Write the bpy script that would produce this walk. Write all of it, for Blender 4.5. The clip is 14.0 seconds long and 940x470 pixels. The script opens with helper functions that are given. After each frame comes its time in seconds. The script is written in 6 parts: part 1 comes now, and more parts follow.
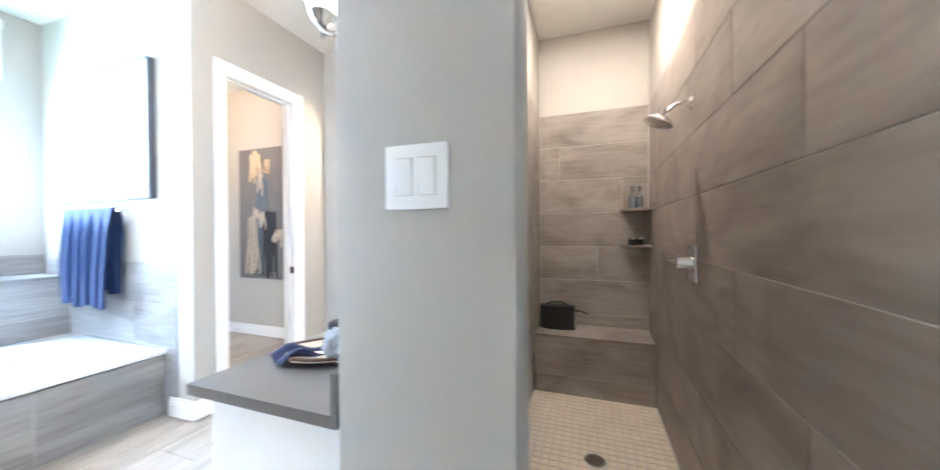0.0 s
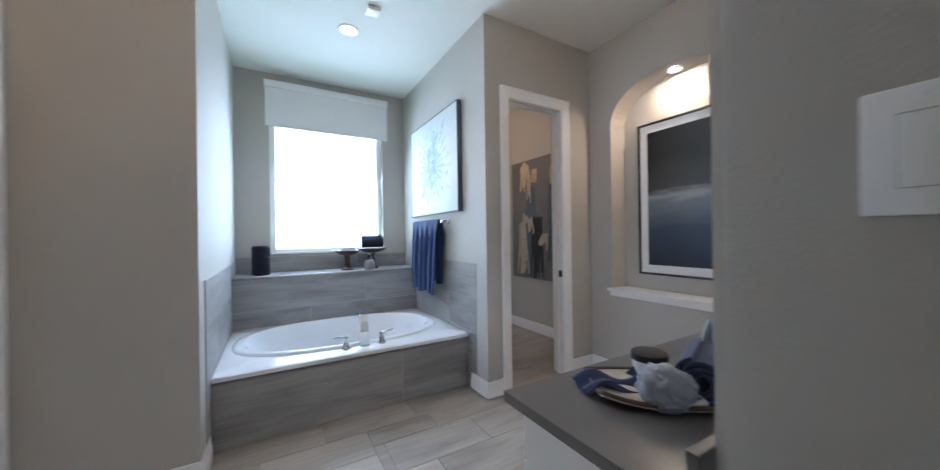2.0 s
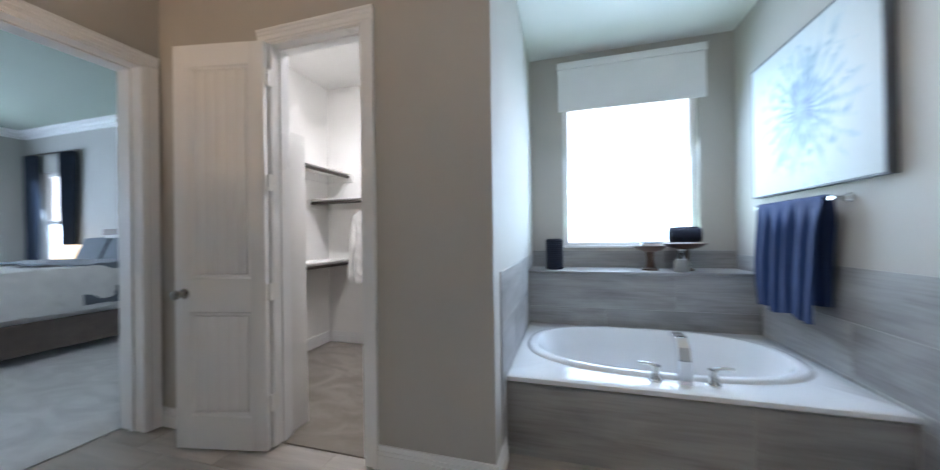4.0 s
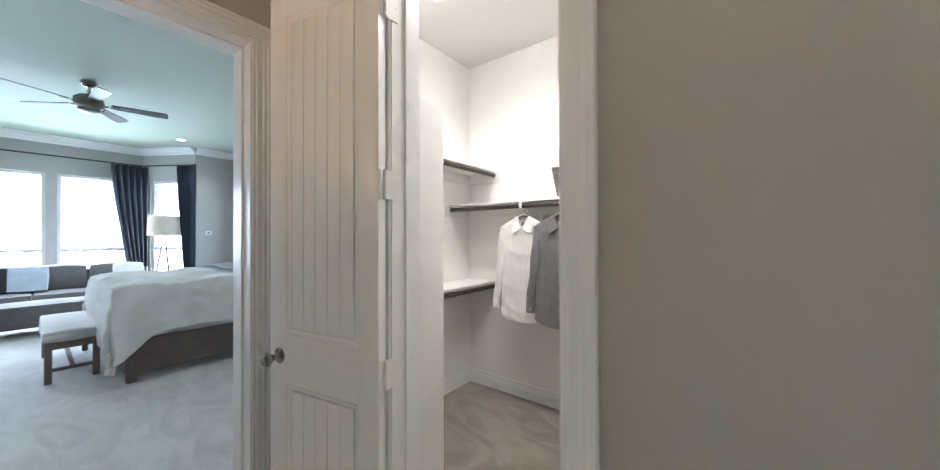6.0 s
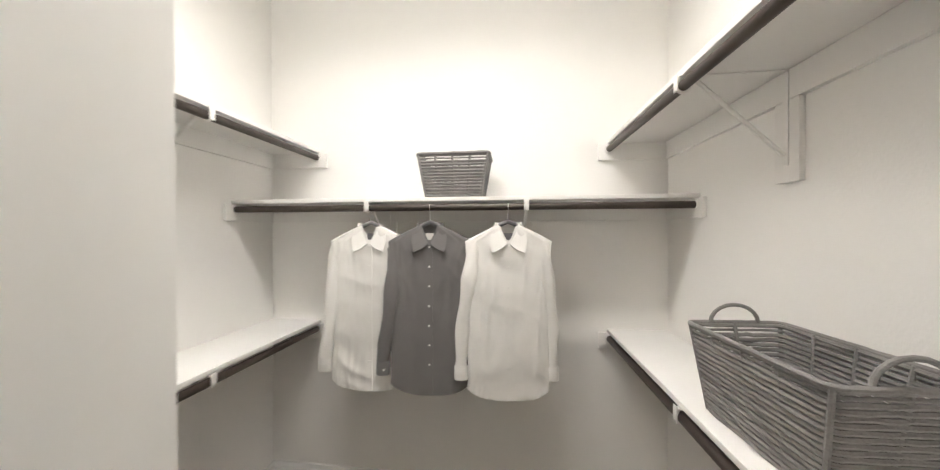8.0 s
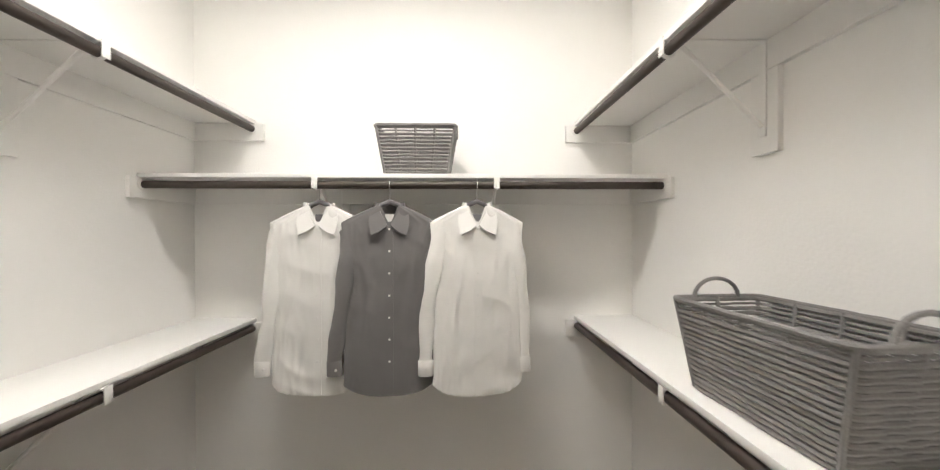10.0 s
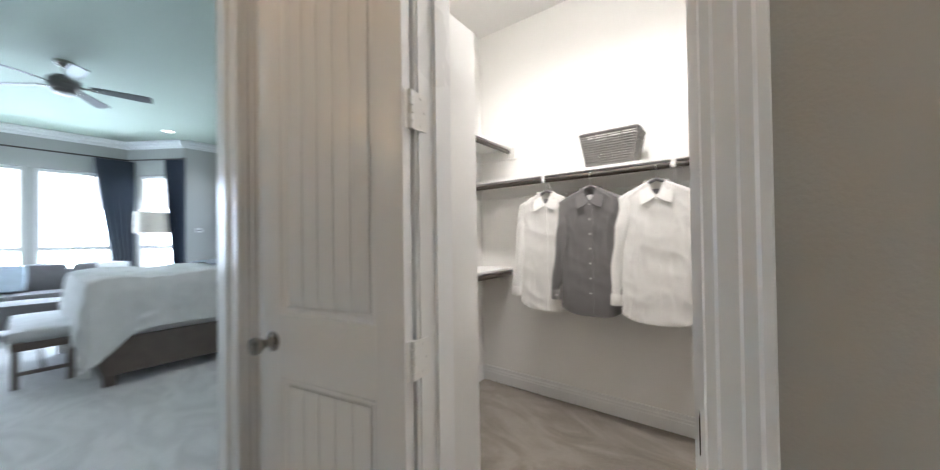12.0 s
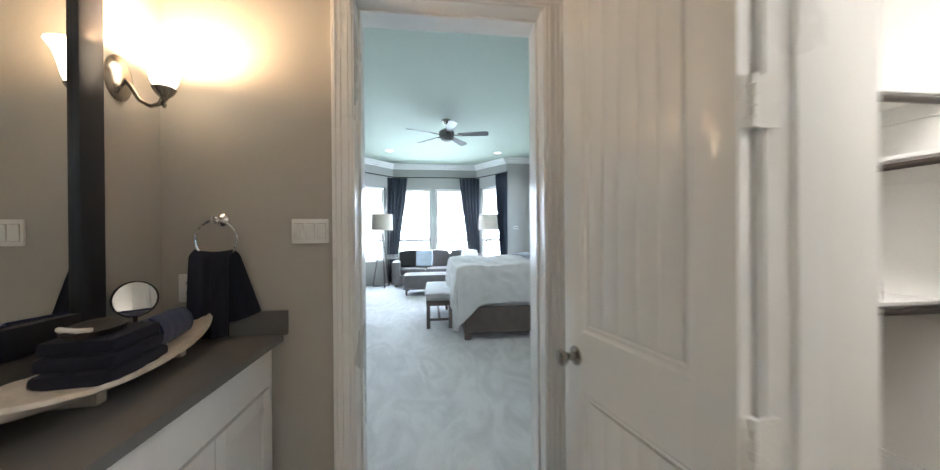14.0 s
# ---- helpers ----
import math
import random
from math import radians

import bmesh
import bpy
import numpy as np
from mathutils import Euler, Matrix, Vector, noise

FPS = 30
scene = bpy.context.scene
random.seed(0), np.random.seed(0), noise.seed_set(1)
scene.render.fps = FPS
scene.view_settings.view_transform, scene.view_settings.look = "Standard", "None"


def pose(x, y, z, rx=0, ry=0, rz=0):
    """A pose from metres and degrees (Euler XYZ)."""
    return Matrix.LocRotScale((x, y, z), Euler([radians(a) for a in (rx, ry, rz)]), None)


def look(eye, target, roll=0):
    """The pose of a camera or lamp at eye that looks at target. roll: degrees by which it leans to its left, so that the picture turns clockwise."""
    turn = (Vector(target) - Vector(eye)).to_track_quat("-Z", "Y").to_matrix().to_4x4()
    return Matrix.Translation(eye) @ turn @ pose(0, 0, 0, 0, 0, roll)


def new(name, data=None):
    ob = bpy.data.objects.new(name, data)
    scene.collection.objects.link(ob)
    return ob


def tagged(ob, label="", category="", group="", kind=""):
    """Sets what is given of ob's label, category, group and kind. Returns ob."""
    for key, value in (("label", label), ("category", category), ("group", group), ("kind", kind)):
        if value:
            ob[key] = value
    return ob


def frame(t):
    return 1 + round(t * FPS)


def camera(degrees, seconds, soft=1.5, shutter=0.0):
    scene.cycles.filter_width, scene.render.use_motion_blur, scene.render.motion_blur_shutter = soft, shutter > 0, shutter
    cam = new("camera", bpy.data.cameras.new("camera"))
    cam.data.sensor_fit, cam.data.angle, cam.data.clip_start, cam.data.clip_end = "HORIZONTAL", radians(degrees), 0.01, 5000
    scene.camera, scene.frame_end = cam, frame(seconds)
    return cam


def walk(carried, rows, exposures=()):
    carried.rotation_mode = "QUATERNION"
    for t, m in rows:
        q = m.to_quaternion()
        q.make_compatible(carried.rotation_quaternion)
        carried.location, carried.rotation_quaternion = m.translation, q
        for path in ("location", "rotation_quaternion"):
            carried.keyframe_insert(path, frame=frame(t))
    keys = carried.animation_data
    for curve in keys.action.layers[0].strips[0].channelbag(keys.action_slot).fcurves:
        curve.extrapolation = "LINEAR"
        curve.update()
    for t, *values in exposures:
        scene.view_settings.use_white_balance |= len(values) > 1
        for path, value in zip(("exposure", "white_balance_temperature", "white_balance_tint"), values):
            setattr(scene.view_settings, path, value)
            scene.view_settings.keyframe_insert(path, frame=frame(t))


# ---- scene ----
# The camera and its walk
cam = camera(108.5, 14.0, soft=1.2, shutter=0.5)
PATH = [
    (0, (-0.234, 0.182, 1.264), (1.647, 0.861, 1.246), -0.3),
    (0.5, (-0.268, 0.257, 1.301), (1.454, 1.274, 1.299), -0.2),
    (1, (-0.279, 0.303, 1.322), (1.227, 1.619, 1.321), -0.3),
    (1.5, (-0.236, 0.379, 1.311), (1.027, 1.93, 1.31), -0.6),
    (2, (-0.187, 0.452, 1.293), (0.816, 2.182, 1.296), -0.8),
    (2.5, (-0.147, 0.565, 1.278), (0.57, 2.432, 1.278), -0.9),
    (3, (-0.115, 0.708, 1.252), (0.264, 2.671, 1.257), -0.9),
    (3.5, (-0.13, 0.892, 1.238), (-0.179, 2.891, 1.253), -0.9),
    (4, (-0.179, 1.075, 1.252), (-0.733, 2.997, 1.259), -0.8),
    (4.2, (-0.210, 1.160, 1.255), (-0.945, 3.02, 1.257), -0.6),
    (5.3, (-0.62, 1.68, 1.35), (-1.86, 3.25, 1.36), -0.2),
    (6.5, (-1.149, 2.096, 1.452), (-2.289, 3.74, 1.463), 0.1),
    (7, (-1.31, 2.285, 1.505), (-2.06, 4.139, 1.507), -0.2),
    (7.5, (-1.413, 2.48, 1.530), (-1.938, 4.409, 1.510), -0.3),
    (8, (-1.520, 2.646, 1.522), (-1.762, 4.631, 1.51), -0.1),
    (8.5, (-1.600, 2.79, 1.518), (-1.595, 4.79, 1.518), -0.1),
    (8.7, (-1.612, 2.835, 1.518), (-1.562, 4.834, 1.516), -0.1),
    (9.6, (-1.62, 2.84, 1.47), (-1.56, 4.84, 1.46), -0.1),
    (10.8, (-1.525, 2.475, 1.337), (-1.61, 4.473, 1.343), -0.1),
    (11, (-1.502, 2.4, 1.303), (-1.736, 4.386, 1.325), -0.3),
    (11.5, (-1.398, 2.206, 1.263), (-2.119, 4.072, 1.278), -0.8),
    (12, (-1.23, 2.06, 1.249), (-2.432, 3.659, 1.271), -0.8),
    (12.5, (-1.036, 2.016, 1.266), (-2.626, 3.23, 1.284), -0.7),
    (13, (-0.933, 2.037, 1.303), (-2.748, 2.877, 1.313), -0.7),
    (13.5, (-1.021, 2.067, 1.319), (-2.961, 2.55, 1.322), -0.5),
    (14, (-1.303, 2.064, 1.34), (-3.289, 2.299, 1.334), -0.4),
]
EXPOSURES = [(0, 2.15, 5350, 15), (0.5, 1.43, 5400, 15), (1.0, 0.77, 5450, 17), (1.5, 0.19, 5550, 19), (2.0, 0.02, 5600, 18), (3.2, 0.1, 5750, 18), (4.2, -0.08, 5650, 16), (6.5, 0.3, 6050, 14), (7.0, 0.24, 6050, 13), (7.5, 0.08, 6150, 13), (8.5, 0.05, 6250, 12), (11, 0.12, 6050, 13), (11.5, 0.25, 5950, 14), (12.5, 0.24, 6100, 14), (13.5, 0.27, 6150, 13), (14, 0.36, 6150, 13)]
walk(cam, [(t, look(e, g, r)) for t, e, g, r in PATH], EXPOSURES)

# World, large lights
world = bpy.data.worlds.new("world")
scene.world = world
world.use_nodes = True
sky = world.node_tree.nodes.new("ShaderNodeTexSky")
sky.sky_type, sky.sun_disc, sky.sun_elevation, sky.sun_rotation = "NISHITA", False, radians(50), radians(200)
world.node_tree.links.new(sky.outputs[0], world.node_tree.nodes["Background"].inputs[0])
world.node_tree.nodes["Background"].inputs[1].default_value = 0.12


def lamp(name, kind, eye, target, watts, color, size=0.1, size_y=None, angle=None):
    data = bpy.data.lights.new(name, kind)
    data.energy, data.color = watts, color
    if kind == "AREA":
        data.size = size
        if size_y:
            data.shape, data.size_y = "RECTANGLE", size_y
    else:
        data.shadow_soft_size = size
    if angle:
        data.spot_size, data.spot_blend = radians(angle), 0.6
    ob = new(name, data)
    ob.matrix_world = look(eye, target)
    return ob


DAY = (0.63, 0.83, 1.0)
BAY = (0.70, 0.85, 1.0)
WARM = (1.0, 0.74, 0.47)
sun = lamp("sun", "SUN", (0, 0, 10), (2, -3, 0), 2.5, (1.0, 0.95, 0.88))
sun.data.angle = radians(0.5)
lamp("daylight_tub_window", "AREA", (0.38, 4.72, 1.85), (0.38, 3.0, 1.2), 45, DAY, 1.2, 1.4)
for bx, by, ox, oy in ((-10.52, 0.51, -0.67, -0.74), (-11.08, 1.625, -1, 0), (-11.08, 2.705, -1, 0), (-10.51, 3.83, -0.53, 0.85)):
    pane_light = lamp("daylight_bay", "AREA", (bx, by, 1.62), (bx - ox, by - oy, 1.45), 62, BAY, 0.78, 1.85)
    pane_light.data.spread = radians(150)
lamp("daylight_bed_window", "AREA", (-9.0, 4.9, 1.7), (-9.0, 3, 1.2), 20, DAY, 0.8, 1.4)
LAWN = (0.48, 1.0, 0.66)
lamp("lawn_light_tub_window", "AREA", (0.38, 4.74, 1.4), (0.38, 3.2, 3.05), 9, (0.62, 1.0, 0.78), 1.2, 0.5)
lamp("lawn_light_bay", "AREA", (-11.3, 2.05, 0.9), (-8.5, 2.05, 3.3), 20, LAWN, 1.8, 0.5)
lamp("light_niche", "AREA", (2.565, 1.95, 2.575), (2.60, 1.95, 1.0), 9.5, WARM, 0.09)
lamp("light_alcove", "SPOT", (0.378, 3.435, 3.02), (0.378, 3.435, 0), 30, (1.0, 0.9, 0.78), 0.06, angle=120)
lamp("light_shower", "AREA", (1.9, 0.2, 2.955), (1.9, 0.2, 0), 9.5, (1.0, 0.80, 0.56), 0.14)
lamp("light_sconce_west_and_added", "POINT", (-2.64, 1.12, 2.0), (0, 0, 0), 19, (1.0, 0.66, 0.36), 0.04)
# Lamp of the unseen second sconce, added to brighten the open closet door.
lamp("light_sconce_west_and_added", "POINT", (-1.40, 1.12, 2.0), (0, 0, 0), 5, WARM, 0.04)
lamp("light_sconce_east", "POINT", (0.515, 0.885, 1.99), (0, 0, 0), 24, WARM, 0.04)
closet_lamp = lamp("light_closet", "AREA", (-1.85, 3.50, 2.965), (-1.85, 3.50, 0), 24.5, (1.0, 0.95, 0.87), 1.25, 0.16)
closet_lamp.data.spread = radians(150)
# Warm fill added to the dressing room; it has no fixture.
lamp("fill_light_dressing_room", "POINT", (2.0, 4.2, 2.6), (0, 0, 0), 7, (1.0, 0.62, 0.32), 0.1)
for x, y in ((-9.36, 1.13), (-9.36, 3.7), (-5.0, 3.55), (-5.0, 1.13)):
    lamp("light_bedroom", "SPOT", (x, y, 3.27), (x, y, 0), 22, (1.0, 0.97, 0.93), 0.06, angle=120)

# Materials
def tree(name):
    m = bpy.data.materials.new(name)
    m.use_nodes = True
    nt = m.node_tree
    return m, nt, nt.nodes["Principled BSDF"]


def link(nt, a, b):
    nt.links.new(a, b)


def noise_node(nt, scale, detail=4.0, stretch=None, jitter=False):
    """Noise in object space; stretch scales the axes; jitter shifts it from object to object."""
    co = nt.nodes.new("ShaderNodeTexCoord")
    out = co.outputs["Object"]
    if stretch or jitter:
        mp = nt.nodes.new("ShaderNodeMapping")
        mp.inputs["Scale"].default_value = stretch or (1, 1, 1)
        link(nt, out, mp.inputs["Vector"])
        if jitter:
            info = nt.nodes.new("ShaderNodeObjectInfo")
            mul = nt.nodes.new("ShaderNodeMath")
            mul.operation = "MULTIPLY"
            mul.inputs[1].default_value = 37.0
            link(nt, info.outputs["Random"], mul.inputs[0])
            comb = nt.nodes.new("ShaderNodeCombineXYZ")
            for i in range(3):
                link(nt, mul.outputs[0], comb.inputs[i])
            link(nt, comb.outputs[0], mp.inputs["Location"])
        out = mp.outputs[0]
    n = nt.nodes.new("ShaderNodeTexNoise")
    n.inputs["Scale"].default_value, n.inputs["Detail"].default_value = scale, detail
    link(nt, out, n.inputs["Vector"])
    return n


def ramp(nt, fac, stops):
    r = nt.nodes.new("ShaderNodeValToRGB")
    els = r.color_ramp.elements
    while len(els) < len(stops):
        els.new(0.5)
    for e, (p, c) in zip(els, stops):
        e.position, e.color = p, (*c, 1)
    link(nt, fac, r.inputs[0])
    return r.outputs[0]


def mix(nt, fac, a, b, mode="MIX"):
    m = nt.nodes.new("ShaderNodeMix")
    m.data_type, m.blend_type = "RGBA", mode
    for sock, v in ((m.inputs[0], fac), (m.inputs[6], a), (m.inputs[7], b)):
        if isinstance(v, (int, float)):
            sock.default_value = v
        elif isinstance(v, tuple):
            sock.default_value = (*v, 1)
        else:
            link(nt, v, sock)
    return m.outputs[2]


def bump(nt, bsdf, height, strength, distance=0.01):
    b = nt.nodes.new("ShaderNodeBump")
    b.inputs["Strength"].default_value, b.inputs["Distance"].default_value = strength, distance
    link(nt, height, b.inputs["Height"])
    link(nt, b.outputs[0], bsdf.inputs["Normal"])


def plain(name, color, rough=0.5, metal=0.0, vary=0.06, scale=6.0, grain=90.0, relief=0.05, depth=0.002, sheen=0.0, coat=0.0, polish=0.07):
    """A surface with stains at one scale and fine grain and relief at another."""
    m, nt, b = tree(name)
    b.inputs["Roughness"].default_value, b.inputs["Metallic"].default_value = rough, metal
    b.inputs["Sheen Weight"].default_value, b.inputs["Coat Weight"].default_value = sheen, coat
    big, fine = noise_node(nt, scale), noise_node(nt, grain, 3.0)
    dark = tuple(c * (1 - vary) for c in color)
    light = tuple(min(1, c * (1 + vary)) for c in color)
    base = ramp(nt, big.outputs[0], [(0.3, dark), (0.7, light)])
    link(nt, mix(nt, vary * 1.5, base, ramp(nt, fine.outputs[0], [(0.3, tuple(c * 0.8 for c in color)), (0.7, light)])), b.inputs["Base Color"])
    r = nt.nodes.new("ShaderNodeMapRange")
    r.inputs[3].default_value, r.inputs[4].default_value = max(0, rough - polish), min(1, rough + polish)
    link(nt, big.outputs[0], r.inputs[0])
    link(nt, r.outputs[0], b.inputs["Roughness"])
    if relief:
        bump(nt, b, fine.outputs[0], relief, depth)
    return m


def tile_material(name, tones, stretch, rough=0.38):
    """Wood-look porcelain: long soft streaks, another board on each tile."""
    m, nt, b = tree(name)
    cloud = noise_node(nt, 2.2, 5.0, stretch, True)
    streak = noise_node(nt, 9.0, 6.0, tuple(s * (2.2 if s > 1 else 0.5) for s in stretch), True)
    cloud.inputs["Distortion"].default_value = 0.8
    streak.inputs["Distortion"].default_value = 0.4
    base = ramp(nt, cloud.outputs[0], [(0.28, tones[0]), (0.5, tones[1]), (0.74, tones[2])])
    fine = ramp(nt, streak.outputs[0], [(0.3, tuple(c * 0.62 for c in tones[0])), (0.55, tones[1]), (0.8, tones[2])])
    info = nt.nodes.new("ShaderNodeObjectInfo")
    tint = ramp(nt, info.outputs["Random"], [(0.0, (0.88, 0.87, 0.86)), (1.0, (1.06, 1.05, 1.03))])
    link(nt, mix(nt, 1.0, mix(nt, 0.24, base, fine), tint, "MULTIPLY"), b.inputs["Base Color"])
    b.inputs["Roughness"].default_value = rough
    bump(nt, b, streak.outputs[0], 0.12, 0.002)
    return m


def glow(name, color, strength):
    m, nt, b = tree(name)
    b.inputs["Base Color"].default_value = (0.9, 0.9, 0.88, 1)
    b.inputs["Emission Color"].default_value = (*color, 1)
    b.inputs["Emission Strength"].default_value = strength
    return m


def carpet_material(name, dark, light):
    m, nt, b = tree(name)
    b.inputs["Roughness"].default_value, b.inputs["Sheen Weight"].default_value = 0.95, 0.3
    sweep = noise_node(nt, 1.6, 3.0, (1.0, 2.2, 1.0))
    sweep.inputs["Distortion"].default_value = 2.2
    tuft = noise_node(nt, 160.0, 2.0)
    base = ramp(nt, sweep.outputs[0], [(0.35, dark), (0.5, tuple((a + c) / 2 for a, c in zip(dark, light))), (0.62, light)])
    link(nt, mix(nt, 0.35, base, ramp(nt, tuft.outputs[0], [(0.3, tuple(c * 0.6 for c in dark)), (0.7, light)])), b.inputs["Base Color"])
    bump(nt, b, tuft.outputs[0], 0.5, 0.006)
    return m


def cloth_material(name, color, weave=420.0, vary=0.12, relief=0.25, rough=0.9, sheen=0.3):
    return plain(name, color, rough, 0.0, vary, 9.0, weave, relief, 0.003, sheen)


PAINT = plain("greige_wall_paint", (0.47, 0.446, 0.404), 0.72, vary=0.03, scale=1.5, grain=150.0, relief=0.34, depth=0.002)
BEDPAINT = plain("grey_bedroom_paint", (0.42, 0.415, 0.39), 0.72, vary=0.03, scale=1.5, grain=150.0, relief=0.3, depth=0.002)
# Closet copy of PAINT, lightened so the walls look strongly lit.
LITPAINT = plain("lit_wall_paint", (0.87, 0.855, 0.82), 0.75, vary=0.02, scale=1.5, grain=110.0, relief=0.34, depth=0.002)
CEIL = plain("ceiling_paint", (0.72, 0.71, 0.68), 0.85, vary=0.02, scale=1.2, grain=120.0, relief=0.2, depth=0.002)
# Greener and darker than CEIL: light bounced off the lawn is put into this colour.
CEILLAWN = plain("lawn_tinted_ceiling", (0.40, 0.455, 0.39), 0.85, vary=0.02, scale=1.2, grain=120.0, relief=0.2, depth=0.002)
TRIM = plain("white_trim_paint", (0.84, 0.835, 0.82), 0.28, vary=0.008, scale=1.5, grain=60.0, relief=0.0, polish=0.02)
DOOR = plain("white_door_paint", (0.86, 0.855, 0.845), 0.22, vary=0.008, scale=1.5, grain=14.0, relief=0.05, depth=0.003, coat=0.6, polish=0.03)
SHELF = plain("white_shelf_paint", (0.84, 0.825, 0.79), 0.45, vary=0.01, relief=0.0)
CABINET = plain("white_cabinet_paint", (0.84, 0.84, 0.83), 0.4, vary=0.02, relief=0.03)
COUNTER = plain("grey_quartz", (0.150, 0.143, 0.138), 0.32, vary=0.025, scale=30.0, grain=420.0, relief=0.0)
ACRYLIC = plain("white_acrylic", (0.83, 0.84, 0.85), 0.12, vary=0.01, relief=0.0, coat=0.4)
CHROME = plain("chrome", (0.78, 0.79, 0.80), 0.08, 1.0, vary=0.02, relief=0.0)
NICKEL = plain("brushed_nickel", (0.38, 0.35, 0.31), 0.24, 1.0, vary=0.05, grain=300.0, relief=0.04)
BRONZE = plain("dark_bronze_rod", (0.055, 0.042, 0.035), 0.42, 0.3, vary=0.15, relief=0.03)
BLACK = plain("black_plastic", (0.013, 0.013, 0.014), 0.55, vary=0.1, relief=0.02)
ESPRESSO = plain("espresso_frame", (0.016, 0.018, 0.026), 0.4, vary=0.2, scale=12.0, relief=0.05)
NAVY = cloth_material("navy_terry", (0.008, 0.011, 0.028), 240.0, relief=0.6, sheen=0.03)
NAVY2 = cloth_material("bright_navy_terry", (0.018, 0.03, 0.10), 220.0, relief=0.6)
BLUE = cloth_material("blue_terry", (0.013, 0.034, 0.115), 200.0, relief=0.6, sheen=0.1)
PALEBLUE = cloth_material("pale_blue_cloth", (0.50, 0.58, 0.66), 300.0)
SHIRT_W = cloth_material("white_cotton", (0.72, 0.70, 0.66), 700.0, 0.04, 0.08)
SHIRT_G = cloth_material("grey_cotton", (0.145, 0.137, 0.130), 700.0, 0.06, 0.08)
BUTTON_W = plain("white_button", (0.7, 0.68, 0.64), 0.3, relief=0.0)
ROPE = cloth_material("grey_rope", (0.215, 0.205, 0.195), 180.0, 0.25, 0.6, sheen=0.1)
GROUT = plain("grout", (0.50, 0.475, 0.445), 0.9, vary=0.08, relief=0.1)
WALLTILE = tile_material("wood_look_wall_tile", [(0.165, 0.144, 0.126), (0.30, 0.266, 0.232), (0.415, 0.372, 0.325)], (1.0, 1.0, 1.9))
# Same tile as the shower's; its greyer tones hold the window's cool daylight.
TUBTILE_DAYLIT = tile_material("daylit_wood_look_tile", [(0.21, 0.203, 0.197), (0.325, 0.318, 0.312), (0.44, 0.433, 0.427)], (0.7, 0.7, 3.2))
FLOORTILE = tile_material("wood_look_floor_tile", [(0.31, 0.275, 0.235), (0.44, 0.405, 0.36), (0.57, 0.54, 0.495)], (0.6, 1.8, 1.0), 0.42)
MOSAIC = plain("cream_mosaic_tile", (0.60, 0.52, 0.42), 0.45, vary=0.1, scale=9.0, relief=0.03)
CARPET = carpet_material("grey_carpet", (0.58, 0.575, 0.565), (0.78, 0.775, 0.765))
CARPET2 = carpet_material("beige_closet_carpet", (0.175, 0.15, 0.115), (0.32, 0.28, 0.23))
DARKWOOD = plain("dark_bowl_wood", (0.10, 0.055, 0.035), 0.5, vary=0.3, scale=14.0, relief=0.1)
WHITEWASH = plain("whitewashed_wood", (0.62, 0.56, 0.48), 0.7, vary=0.22, scale=18.0, grain=60.0, relief=0.35, depth=0.004)
BEDWOOD = plain("grey_brown_bed_wood", (0.135, 0.105, 0.088), 0.55, vary=0.2, scale=10.0, relief=0.1)
SOFA = cloth_material("grey_sofa_fabric", (0.165, 0.155, 0.155), 300.0)
DUVET = cloth_material("white_duvet", (0.74, 0.73, 0.71), 260.0, 0.05, 0.2)
THROW = cloth_material("slate_throw", (0.11, 0.13, 0.155), 200.0, 0.2, 0.5)
CURTAIN = cloth_material("navy_curtain", (0.010, 0.020, 0.040), 260.0, 0.15, 0.2)
LINEN = cloth_material("linen_shade", (0.56, 0.50, 0.42), 300.0, 0.05, 0.15)
BLIND = plain("white_roller_shade", (0.80, 0.79, 0.77), 0.8, vary=0.02, grain=300.0, relief=0.08)
MIRROR, _nt, _b = tree("mirror_glass")
_b.inputs["Metallic"].default_value, _b.inputs["Roughness"].default_value, _b.inputs["Base Color"].default_value = 1.0, 0.01, (0.86, 0.87, 0.86, 1)
GLASS, _nt, _b = tree("clear_glass")
_b.inputs["Transmission Weight"].default_value, _b.inputs["Roughness"].default_value, _b.inputs["IOR"].default_value = 1.0, 0.0, 1.45
PANE, _nt, _b = tree("window_glass")
_b.inputs["Transmission Weight"].default_value, _b.inputs["Roughness"].default_value, _b.inputs["IOR"].default_value = 1.0, 0.0, 1.02
FROST = glow("frosted_shade_glow", (1.0, 0.80, 0.55), 5.0)
CANGLOW = glow("lamp_lens_glow", (1.0, 0.93, 0.82), 12.0)
STRIP = glow("strip_lens_glow", (1.0, 0.96, 0.88), 8.0)


def backdrop_material():
    """Bright haze over pale ground, for what lies outside the windows."""
    m, nt, b = tree("outdoor_haze")
    co = nt.nodes.new("ShaderNodeTexCoord")
    sep = nt.nodes.new("ShaderNodeSeparateXYZ")
    link(nt, co.outputs["Object"], sep.inputs[0])
    rng = nt.nodes.new("ShaderNodeMapRange")
    rng.inputs[1].default_value, rng.inputs[2].default_value = -2.0, 4.0
    link(nt, sep.outputs[2], rng.inputs[0])
    col = ramp(nt, rng.outputs[0], [(0.0, (0.42, 0.62, 0.36)), (0.40, (0.66, 0.80, 0.58)), (0.47, (0.95, 0.95, 0.93)), (1.0, (0.90, 0.96, 1.0))])
    b.inputs["Base Color"].default_value = (0.02, 0.02, 0.02, 1)
    link(nt, col, b.inputs["Emission Color"])
    b.inputs["Emission Strength"].default_value = 3.2
    return m


HAZE = backdrop_material()


